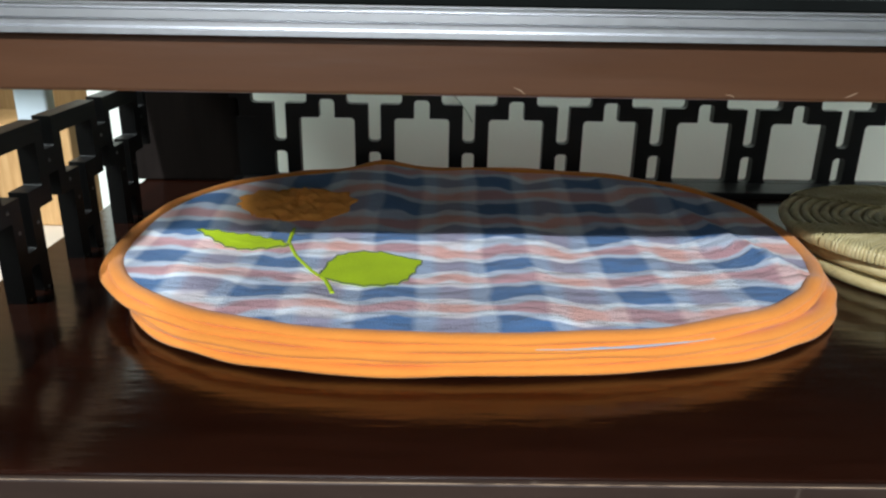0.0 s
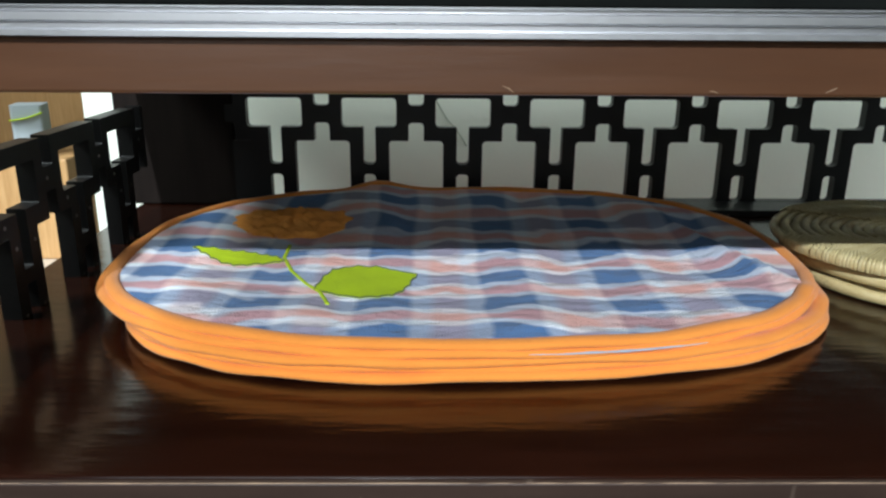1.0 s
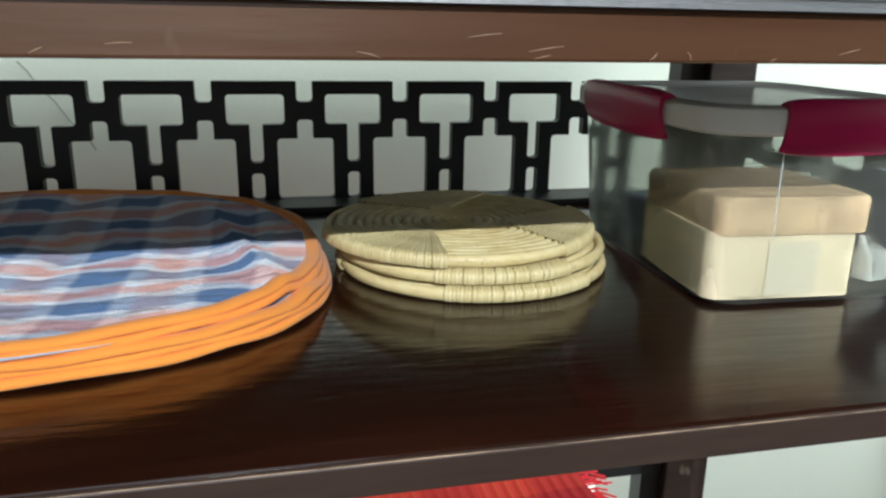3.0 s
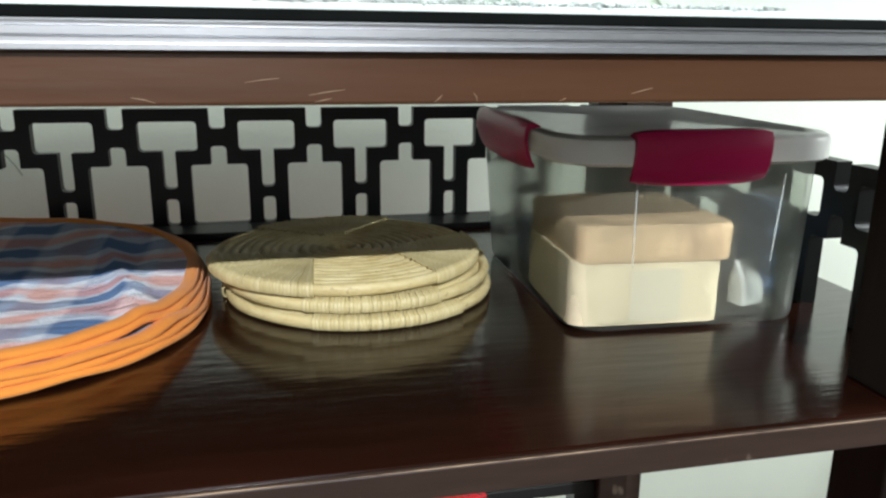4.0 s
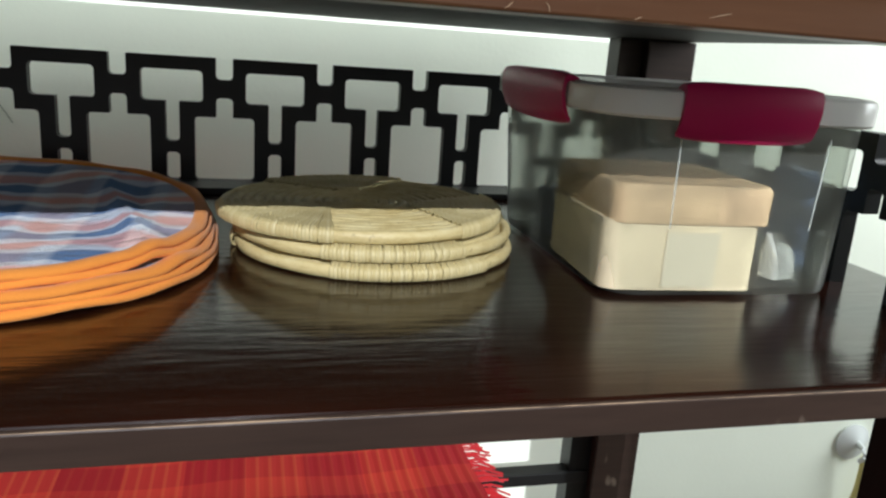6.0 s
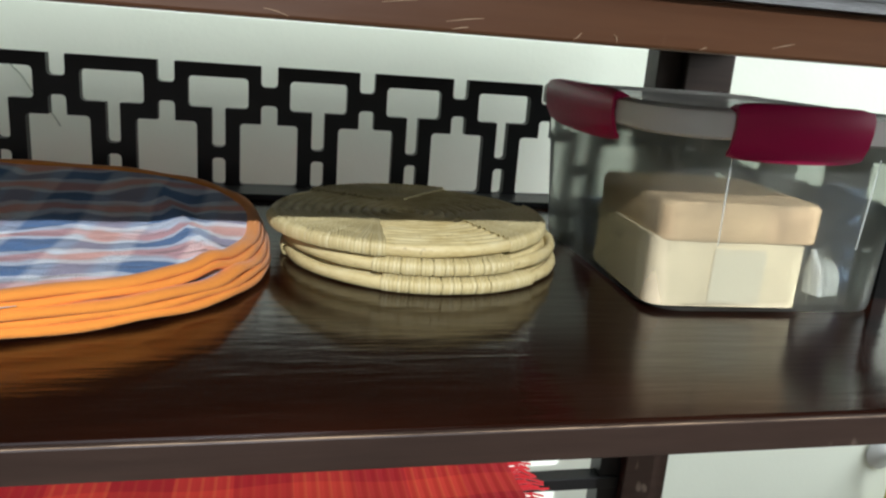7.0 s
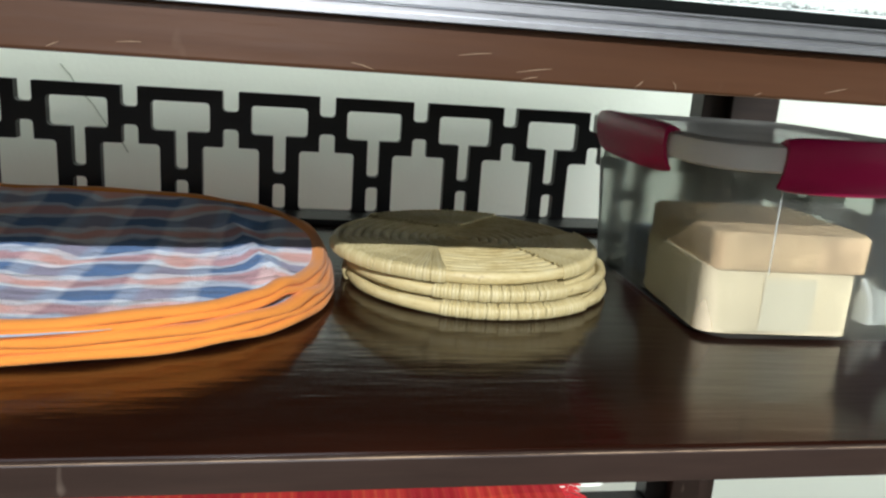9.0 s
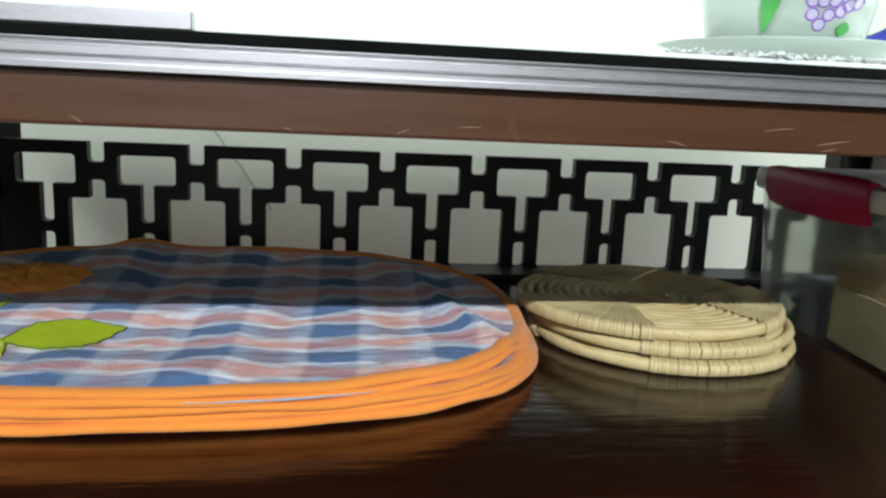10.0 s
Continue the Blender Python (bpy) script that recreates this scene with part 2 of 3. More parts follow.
M_COBALT = paint("cobalt_glaze", (0.035, 0.05, 0.34), 0.15, 0.1, 0.0)
M_GRAPE = paint("violet_glaze", (0.24, 0.13, 0.45), 0.2, 0.25, 0.0, 60)
M_LILAC = paint("lilac_glaze", (0.50, 0.44, 0.62), 0.2, 0.12, 0.0, 60)
M_LEAFGLAZE = paint("green_glaze", (0.05, 0.26, 0.05), 0.2, 0.3, 0.0, 60)
M_DUST = paint("grey_dust", (0.50, 0.51, 0.50), 0.95, 0.2, 0.3, 60)
M_HOOK = paint("pale_grey_plastic", (0.60, 0.63, 0.62), 0.2, 0.05, 0.0)
M_YELLOW = woven("yellow_cord", (0.62, 0.55, 0.22), (0.52, 0.45, 0.16))
M_BEIGE = paint("beige_paint", (0.62, 0.54, 0.44), 0.6, 0.06, 0.1)
M_PALEBLUE = paint("pale_blue_card", (0.42, 0.49, 0.53), 0.7, 0.05, 0.1)
M_SCRATCH_LINE = paint("pale_scratch_and_line", (0.28, 0.19, 0.12), 0.8, 0.1, 0.0)
M_CRACK = paint("dark_hairline", (0.30, 0.34, 0.27), 0.9, 0.2, 0.0)


def red_cloth():
    """Red ribbed cloth with large checks and thin orange cords."""
    m, t, b = shader("red_ribbed_cloth", (0.6, 0.02, 0.02), 0.95)
    tc = t.nodes.new("ShaderNodeTexCoord")
    sep = t.nodes.new("ShaderNodeSeparateXYZ")
    t.links.new(tc.outputs["Object"], sep.inputs[0])
    rib = sums(t, "PINGPONG", sums(t, "MULTIPLY", sep.outputs[0], 260.0), 1.0)
    cx = sums(t, "GREATER_THAN", sums(t, "FRACT", sums(t, "MULTIPLY", sep.outputs[0], 14.0)), 0.5)
    cy = sums(t, "GREATER_THAN", sums(t, "FRACT", sums(t, "MULTIPLY", sep.outputs[1], 22.0)), 0.5)
    check = sums(t, "MULTIPLY", sums(t, "ADD", cx, cy), 0.5)
    base = mixed(t, check, (0.60, 0.036, 0.018), (0.38, 0.006, 0.010))
    cord = sums(t, "MULTIPLY", sums(t, "GREATER_THAN", rib, 0.72), sums(t, "SUBTRACT", 0.16, sums(t, "MULTIPLY", cx, 0.10)))
    base = mixed(t, cord, base, (0.78, 0.22, 0.06))
    t.links.new(base, b.inputs["Base Color"])
    bumped(t, b, rib, 0.6, 0.0012)
    return m


M_RED = red_cloth()
M_REDPLAIN = woven("dark_red_cloth", (0.50, 0.010, 0.014), (0.40, 0.006, 0.010))

# ---- building blocks ----


def part(name, bm, material, parent=None, label="", smooth=None, bevel=0.0):
    """Links a bmesh as one mesh object under a thing or a part. smooth: the angle in degrees under which edges are smooth."""
    if bevel:
        edges = [e for e in bm.edges if len(e.link_faces) == 2 and e.calc_face_angle() > 0.6]
        bmesh.ops.bevel(bm, geom=edges, offset=bevel, segments=2, profile=0.5, affect="EDGES", clamp_overlap=True)
    bmesh.ops.recalc_face_normals(bm, faces=bm.faces)
    me = bpy.data.meshes.new(name)
    if smooth:
        for e in bm.edges:
            e.smooth = len(e.link_faces) == 2 and e.calc_face_angle() < radians(smooth)
        for f in bm.faces:
            f.smooth = True
    bm.to_mesh(me)
    bm.free()
    me.materials.append(material)
    ob = new(name, me)
    if parent:
        ob.parent = parent
    if label:
        ob["label"] = label
    return ob


def thing(name, place, label, category, group="", kind="", turn=0.0):
    ob = new(name)
    ob.empty_display_size = 0.02
    ob.matrix_basis = pose(*place, 0, 0, turn)
    return tagged(ob, label, category, group, kind)


def block(x0, x1, y0, y1, z0, z1, bm=None):
    bm = bm or bmesh.new()
    bmesh.ops.create_cube(bm, size=1, matrix=Matrix.LocRotScale(((x0 + x1) / 2, (y0 + y1) / 2, (z0 + z1) / 2), None, (abs(x1 - x0), abs(y1 - y0), abs(z1 - z0))))
    return bm


def loft(rings, closed=True, cap=(True, True), bm=None):
    """Skins rings of points (equal counts), one after the other."""
    bm = bm or bmesh.new()
    rows = [[bm.verts.new(p) for p in ring] for ring in rings]
    n = len(rows[0])
    for a, b in zip(rows, rows[1:]):
        for i in range(n if closed else n - 1):
            bm.faces.new((a[i], a[(i + 1) % n], b[(i + 1) % n], b[i]))
    if cap[0]:
        bm.faces.new(rows[0][::-1])
    if cap[1]:
        bm.faces.new(rows[-1])
    return bm


def tube(points, radius, sides=8, closed=False, flat=1.0, bm=None):
    """A tube along points; radius is a number or one for each point; flat squeezes it in z."""
    bm = bm or bmesh.new()
    pts = [Vector(p) for p in points]
    n = len(pts)
    rows = []
    for i, p in enumerate(pts):
        a, b = (pts[i - 1], pts[(i + 1) % n]) if closed else (pts[max(i - 1, 0)], pts[min(i + 1, n - 1)])
        d = (b - a).normalized()
        side = d.cross(Vector((0, 0, 1)))
        side = side.normalized() if side.length > 1e-4 else Vector((1, 0, 0))
        up = side.cross(d).normalized()
        r = radius[i] if isinstance(radius, (list, tuple)) else radius
        rows.append([bm.verts.new(p + side * r * math.cos(q) + up * r * flat * math.sin(q)) for q in (2 * math.pi * k / sides for k in range(sides))])
    for i in range(n if closed else n - 1):
        a, b = rows[i], rows[(i + 1) % n]
        for k in range(sides):
            bm.faces.new((a[k], a[(k + 1) % sides], b[(k + 1) % sides], b[k]))
    if not closed:
        bm.faces.new(rows[0][::-1])
        bm.faces.new(rows[-1])
    return bm


def lathe(profile, sides=64):
    """Turns (r, z) points round z."""
    rings = [[(r * math.cos(a), r * math.sin(a), z) for a in (2 * math.pi * k / sides for k in range(sides))] for r, z in profile]
    return loft(rings)


def rounded(w, d, r, z, n=6, cx=0.0, cy=0.0):
    """Points of a rectangle w by d with corners of radius r, at height z."""
    pts = []
    for sx, sy, a0 in ((1, 1, 0), (-1, 1, 90), (-1, -1, 180), (1, -1, 270)):
        for k in range(n + 1):
            a = radians(a0 + 90 * k / n)
            pts.append((cx + sx * (w / 2 - r) + r * math.cos(a), cy + sy * (d / 2 - r) + r * math.sin(a), z))
    return pts


def smooth_step(a, b, v):
    v = min(1, max(0, (v - a) / (b - a)))
    return v * v * (3 - 2 * v)


# ---- the room ----
def wall(name, bm, material, label):
    return tagged(part(name, bm, material), label, "wall", kind="structure")


def wall_with_hole(x0, x1, z0, z1, hx0, hx1, hz0, hz1, y0, y1):
    bm = block(x0, hx0, y0, y1, z0, z1)
    block(hx1, x1, y0, y1, z0, z1, bm)
    block(hx0, hx1, y0, y1, z0, hz0, bm)
    block(hx0, hx1, y0, y1, hz1, z1, bm)
    return bm


tagged(part("floor", block(-1.8, 2.1, -2.1, 2.5, -0.1, 0.0), M_FLOOR), "unseen beige floor, darkened to cut bounced light", "floor", kind="structure")
tagged(part("ceiling", block(-1.8, 2.1, -2.1, 2.5, 3.0, 3.1), M_CEIL), "unseen ceiling, darkened to cut bounced light", "ceiling", kind="structure")
wall("wall_north", block(-0.372, 2.0, 0.80, 0.92, 0, 3.0), M_WALL, "pale greenish white painted wall behind the shelves")
wall("wall_far", block(-1.7, 2.0, 2.4, 2.5, 0, 3.0), M_WALL, "pale painted wall of the next room")
def side_wall(x0, x1, z0, z1):
    bm = block(x0, x1, -2.1, -0.3, 0, 3.0)
    block(x0, x1, 0.9, 2.5, 0, 3.0, bm)
    block(x0, x1, -0.3, 0.9, 0, z0, bm)
    block(x0, x1, -0.3, 0.9, z1, 3.0, bm)
    return bm


wall("wall_west", side_wall(-1.8, -1.7, 2.20, 2.95), M_ROOM, "unseen side wall, darkened to cut bounced light, with an added high opening")
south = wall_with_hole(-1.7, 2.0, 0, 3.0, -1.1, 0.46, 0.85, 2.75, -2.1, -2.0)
wall("wall_south", south, M_ROOM, "unseen darkened wall, its opening cut to shape the sunlight")
wall("wall_east", side_wall(2.0, 2.1, 0.90, 2.35), M_ROOM, "unseen side wall, darkened to cut bounced light, with an added high opening")

# hairline crack in the wall paint
for x0, z0, x1, z1, thick in ((-0.030, 0.917, 0.032, 0.832, 0.0007), (0.655, 1.068, 0.734, 0.987, 0.0011)):
    crack = [(x0 + (x1 - x0) * k / 9 + 0.0012 * math.sin(k * 1.9), 0.7996, z0 + (z1 - z0) * k / 9) for k in range(10)]
    tagged(part("wall_crack", tube(crack, thick, 5), M_CRACK), "thin dark crack in the wall paint", "crack", kind="structure")

# ---- the shelf unit ----
SHELF = 0.800
unit = thing("shelf_unit", (0.2, 0.45, 0), "dark wooden shelf unit with black fretwork guards and aluminium door track", "shelf unit")
unit_back = Matrix.Translation((-0.2, -0.45, 0))


def unit_part(name, bm, material, label="", smooth=None, bevel=0.0):
    bmesh.ops.transform(bm, matrix=unit_back, verts=bm.verts)
    return part(name, bm, material, unit, label, smooth, bevel)


unit_part("shelf_board", block(-0.27, 0.664, 0.2405, 0.70, SHELF - 0.013, SHELF), M_SHELF, "glossy dark brown varnished shelf board", None, 0.0012)
unit_part("edge_strip", block(-0.27, 0.664, 0.2370, 0.2402, SHELF - 0.0145, SHELF - 0.0008), M_EDGE, "worn lighter brown front edge strip", None, 0.0008)
for x0, x1, y0, y1 in ((0.6130, 0.663, 0.6645, 0.712), (-0.285, -0.181, 0.6645, 0.712), (0.557, 0.616, 0.2405, 0.280), (-0.262, -0.203, 0.2405, 0.280)):
    front = y0 < 0.4
    for z0, z1 in ((0.0, SHELF - 0.015), (SHELF + 0.0005, 0.9395 if front else 0.9490)):
        lit_post = x0 > 0.6
        unit_part("post", block(x0, x1, y0 + 0.004 * front, y1, z0, z1), M_EDGE if lit_post else M_POST, "back post, lighter brown for the light on it" if lit_post else "", None, 0.0015)
for z0, z1 in ((0.0, SHELF - 0.015), (SHELF + 0.0005, 0.9490)):
    unit_part("post_side_strip", block(0.5885, 0.6125, 0.6745, 0.700, z0, z1), M_BLACK if z0 < 0.1 else M_EDGE, "added strip for the back post's side face, toned for reflected wall light", None, 0.0012)
unit_part("front_rail", block(-0.27, 0.664, 0.2550, 0.277, 0.9405, 0.9592), M_RAIL, "scuffed brown wooden rail", None, 0.0012)
unit_part("cabinet_floor", block(-0.27, 0.664, 0.2775, 0.745, 0.9495, 0.9640), M_UNDER, "dark underside board of the display cabinet", None, 0.001)
unit_part("cabinet_lining", block(-0.265, 0.66, 0.2840, 0.748, 0.9644, 0.9775), M_WHITE, "white board inside the display cabinet", None, 0.001)


def track():
    """Aluminium sliding-door track with two ridges on its face."""
    prof = [(0.2505, 0.9594), (0.2505, 0.9612), (0.2530, 0.9618), (0.2530, 0.9636), (0.2508, 0.9644), (0.2508, 0.9668), (0.2534, 0.9674), (0.2534, 0.9684), (0.2515, 0.9688), (0.2515, 0.9692), (0.2770, 0.9692), (0.2770, 0.9594)]
    return loft([[(x, y, z) for y, z in prof] for x in (-0.27, 0.664)])


unit_part("door_track", track(), M_ALU, "ridged aluminium sliding door track")
unit_part("door_seal", block(-0.27, 0.664, 0.2515, 0.2765, 0.9694, 0.9734), M_RUBBER, "black rubber strip", None, 0.0006)
for name, x0, x1, y in (("glass_door", -0.265, 0.06, 0.2560), ("glass_door", 0.03, 0.66, 0.2690)):
    pane = unit_part(name, block(x0, x1, y, y + 0.004, 0.9736, 1.42), M_GLASS, "clear sliding glass door")
    pane.visible_shadow = False
unit_part("door_shoe", block(-0.265, 0.06, 0.2548, 0.2612, 0.9735, 0.9800), M_ALU, "grey bottom shoe of the sliding door", None, 0.0006)
# a thin uneven pale line runs along the top of the front edge
arris = [-0.268 + 0.930 * k / 240 for k in range(241)]
arris_radii = [0.00008 + 0.00032 * max(0.0, 0.35 + noise.noise((x * 22, 0.0, 1.0)) + 0.5 * noise.noise((x * 120, 0.0, 6.0))) for x in arris]
unit_part("pale_arris", tube([(x, 0.23745, SHELF - 0.0010) for x in arris], arris_radii, 6), M_SCRATCH_LINE, "thin uneven pale line along the front edge", 80)
# pale scratches on the rail
for x0, z0, x1, z1 in ((0.268, 0.9485, 0.280, 0.9500), (0.230, 0.9435, 0.238, 0.9415), (0.292, 0.9415, 0.298, 0.9428), (0.336, 0.9412, 0.339, 0.9440), (0.3525, 0.9415, 0.3510, 0.9445), (0.290, 0.9440, 0.303, 0.9460), (0.019, 0.9438, 0.023, 0.9415), (0.130, 0.9420, 0.134, 0.9438), (0.152, 0.9450, 0.160, 0.9455), (0.415, 0.9440, 0.424, 0.9462), (0.090, 0.9425, 0.093, 0.9416), (0.385, 0.9412, 0.388, 0.9425)):
    unit_part("scratch", tube([(x0, 0.25495, z0), ((x0 + x1) / 2 + 0.0004, 0.25475, (z0 + z1) / 2 + 0.0002), (x1, 0.25495, z1)], [0.0001, 0.00022, 0.0001], 5), M_SCRATCH_LINE)

# fretwork: heights of its bars above the shelf, and half widths in shares of a repeat
ZB, ZW, ZSLOT, ZSTEM, ZWT, ZT, ZN, ZU, ZH, ZTOP = 0.0004, 0.0055, 0.029, 0.038, 0.059, 0.071, 0.075, 0.090, 0.0965, 0.1075
U1, U2, U3, U4 = 0.066, 0.209, 0.292, 0.418


def fretwork(pitch, first, last, start, end, thick):
    """A pierced board along x: repeats of a T-shaped hole, bottle-shaped windows between them, cut to start..end."""
    cuts = {start, end}
    for k in range(first, last + 1):
        for u in (-0.5, -U4, -U3, -U2, -U1, U1, U2, U3, U4, 0.5):
            x = round((k + u) * pitch, 6)
            if start < x < end:
                cuts.add(x)
    xs = sorted(cuts)
    zs = [ZB, ZW, ZSLOT, ZSTEM, ZWT, ZT, ZN, ZU, ZH, ZTOP]

    def filled(u, z):
        if z < ZW:
            return True
        if u < U1:
            return ZSLOT < z < ZSTEM or z > ZH
        if u < U2:
            return z < ZT or z > ZH
        if u < U3:
            return ZWT < z < ZT or z > ZH
        if u < U4:
            return z > ZWT
        return ZN < z < ZU

    bm = bmesh.new()
    grid = {}

    def vert(i, j):
        if (i, j) not in grid:
            grid[i, j] = bm.verts.new((xs[i], 0, SHELF + zs[j]))
        return grid[i, j]

    for i in range(len(xs) - 1):
        c = (xs[i] + xs[i + 1]) / 2 / pitch
        u = abs(c - round(c))
        for j in range(len(zs) - 1):
            if filled(u, (zs[j] + zs[j + 1]) / 2):
                bm.faces.new((vert(i, j), vert(i + 1, j), vert(i + 1, j + 1), vert(i, j + 1)))
    out = bmesh.ops.extrude_face_region(bm, geom=list(bm.faces))
    moved = [v for v in out["geom"] if isinstance(v, bmesh.types.BMVert)]
    bmesh.ops.translate(bm, verts=moved, vec=(0, thick, 0))
    bmesh.ops.recalc_face_normals(bm, faces=bm.faces)
    bmesh.ops.dissolve_limit(bm, angle_limit=0.02, verts=bm.verts, edges=bm.edges)
    edges = [e for e in bm.edges if abs(e.verts[0].co.y - e.verts[1].co.y) > thick * 0.9 and len(e.link_faces) == 2 and e.calc_face_angle() > 1]
    inner = [e for e in edges if not e.is_convex]
    bmesh.ops.bevel(bm, geom=inner, offset=0.0036, segments=4, profile=0.5, affect="EDGES", clamp_overlap=True)
    edges = [e for e in bm.edges if abs(e.verts[0].co.y - e.verts[1].co.y) > thick * 0.9 and len(e.link_faces) == 2 and e.calc_face_angle() > 1]
    bmesh.ops.bevel(bm, geom=edges, offset=0.0007, segments=2, profile=0.5, affect="EDGES", clamp_overlap=True)
    return bm


back = fretwork(0.0832, -4, 7, -0.2095, 0.5895, 0.010)
bmesh.ops.translate(back, verts=back.verts, vec=(0.0217, 0.664, 0))
unit_part("fretwork_guard", back, M_BLACK, "black fretwork guard along the back of the shelf")
unit_part("end_block", block(-0.1875, -0.1615, 0.6645, 0.6735, SHELF + 0.0060, SHELF + 0.0588), M_BLACK, "solid black end of the back guard")
unit_part("base_ledge", block(-0.1785, 0.6095, 0.6290, 0.6636, SHELF + 0.0004, SHELF + 0.0056), M_BLACK, "flat black ledge at the foot of the back guard", None, 0.0008)
left = fretwork(0.0735, -6, 6, -0.20, 0.121, 0.011)
bmesh.ops.transform(left, matrix=pose(-0.236, 0.481, -0.0115, 0, 0, 90), verts=left.verts)
unit_part("fretwork_guard", left, M_BLACK, "black fretwork guard at the end of the shelf")
right = fretwork(0.0735, -6, 6, -0.260, 0.115, 0.011)
bmesh.ops.transform(right, matrix=pose(0.621, 0.547, -0.0115, 0, 0, 90), verts=right.verts)
unit_part("fretwork_guard", right, M_BLACK, "black fretwork guard at the end of the shelf")

# small nail heads on the inner faces of the end guards
for k in range(-2, 2):
    for u, z in ((-0.138, 0.052), (0.138, 0.052), (-0.138, 0.012), (0.138, 0.012), (0.46, 0.083), (-0.25, 0.066)):
        head = lathe([(0.0004, 0.0007), (0.0010, 0.0004), (0.0013, 0.0)], 10)
        bmesh.ops.transform(head, matrix=pose(-0.2358, 0.481 + (k + u) * 0.0735, SHELF + z - 0.0115, 0, 90, 0), verts=head.verts)
        unit_part("nail_head", head, M_NAIL, "small dull nail head", 60)

# lower shelf and its rail
unit_part("lower_board", block(-0.27, 0.664, 0.2405, 0.60, 0.440, 0.455), M_SHELF, "dark brown lower shelf board", None, 0.0012)
unit_part("lower_rail", block(-0.19, 0.6105, 0.672, 0.692, 0.478, 0.492), M_BLACK, "thin black rail at the back", None, 0.001)

# ---- placemats ----
MAT_X, MAT_Y, MAT_A, MAT_B, MAT_N = 0.0125, 0.458, 0.2195, 0.1465, 2.36
MAT_TURN = 0.6


def mat_outline(a, b, n=120, layer=4):
    pts = []
    for k in range(n):
        q = 2 * math.pi * k / n
        c, s = math.cos(q), math.sin(q)
        power = MAT_N if layer > 2 else MAT_N + 0.36
        x, y = a * math.copysign(abs(c) ** (2 / power), c), b * math.copysign(abs(s) ** (2 / power), s)
        ct, st = math.cos(radians(MAT_TURN)), math.sin(radians(MAT_TURN))
        pts.append((x * ct - y * st, x * st + y * ct))
    return pts


def mat_height(x, y, layer):
    """The lie of a mat about its own centre: it creeps up the guard at the back; the top ones are rumpled."""
    share = layer / 4
    z = 0.0100 * share * smooth_step(-0.03, 0.140, y)
    z += share * 0.0062 * math.exp(-((x + 0.062 - 0.10 * (0.14 - y) * 0.3) / 0.020) ** 2) * smooth_step(0.0, 0.115, y)
    edge = smooth_step(1.0, 0.72, (abs(x) / MAT_A) ** 2 + (abs(y) / MAT_B) ** 2)
    z += share * edge * (0.0040 * noise.noise((x * 19, y * 13, 3.0)) + 0.0016 * noise.noise((x * 38, y * 22, 9.0)) + 0.0007 * noise.noise((x * 90, y * 60, 5.0)))
    z += share * 0.0065 * math.exp(-((x - 0.168 + 0.30 * y) / 0.0080) ** 2) * smooth_step(0.115, 0.03, abs(y))
    z -= share * 0.0035 * smooth_step(0.9, 0.2, (abs(x) / MAT_A) ** 2 + (abs(y) / MAT_B) ** 2)
    return z


def placemat(layer, label):
    z0 = SHELF + 0.0037 + 0.0039 * layer
    dx, dy, turn = MAT_SHIFT[layer]
    size = 1 + MAT_MORE[layer] / MAT_A
    ob = thing("placemat", (MAT_X + dx, MAT_Y + dy, z0), label, "placemat", "stack of placemats", turn=turn)
    bm = bmesh.new()
    rows = []
    n = 120
    for r in [0.0] + [(k / 26) ** 0.8 for k in range(1, 27)]:
        ring = mat_outline((MAT_A * size - 0.006) * r, (MAT_DEEP[layer] - 0.006) * r, 120, layer)
        rows.append([(x, y, mat_height(x, y, layer) + 0.0010) for x, y in ring])
    centre = bm.verts.new(rows[0][0])
    prev = None
    for row in rows[1:]:
        vs = [bm.verts.new(p) for p in row]
        for i in range(n):
            j = (i + 1) % n
            bm.faces.new((prev[i], vs[i], vs[j], prev[j]) if prev else (centre, vs[i], vs[j]))
        prev = vs
    low = bmesh.ops.extrude_face_region(bm, geom=list(bm.faces))
    bmesh.ops.translate(bm, verts=[v for v in low["geom"] if isinstance(v, bmesh.types.BMVert)], vec=(0, 0, -0.0014))
    part("cloth", bm, M_PLAID, ob, "blue, white and salmon plaid cotton", 60)
    rim = []
    for i, (x, y) in enumerate(mat_outline(MAT_A * size - 0.0045, MAT_DEEP[layer] - 0.0045, 160, layer)):
        rim.append((x, y, mat_height(x, y, layer) + 0.0005 * math.sin(i * 0.7 + layer * 2) + 0.0004 * noise.noise((x * 40, y * 40, layer))))
    radii = [0.0047 + 0.0007 * noise.noise((p[0] * 30, p[1] * 30, 7 + layer)) for p in rim]
    part("binding", tube(rim, radii, 10, True, 0.58), M_ORANGE, ob, "orange cotton binding", 80)
    return ob


MAT_SHIFT = [(0.0105, -0.002, 2.8), (0.0095, 0.000, 2.3), (0.0085, -0.002, 2.7), (-0.001, -0.001, 0.5), (0.000, 0.000, 0.0)]
MAT_MORE = [-0.010, -0.009, -0.010, -0.002, -0.005]
MAT_DEEP = [0.1435, 0.1430, 0.1435, 0.1450, 0.1450]
for layer in range(4):
    placemat(layer, "oval plaid cotton placemat with orange binding, in a stack")
top_mat = placemat(4, "top oval plaid placemat with leaf and flower applique, orange binding")


# the binding of the top mat gapes along its front; the white lining shows in the gap
gape = []
for k in range(31):
    x = 0.028 + 0.088 * k / 30
    y = -(MAT_DEEP[4] + 0.0004) * (1 - (abs(x) / MAT_A) ** MAT_N) ** (1 / MAT_N)
    gape.append((x, y, mat_height(x, y, 4) - 0.0030 + 0.0003 * noise.noise((x * 60, 0.0, 2.0))))
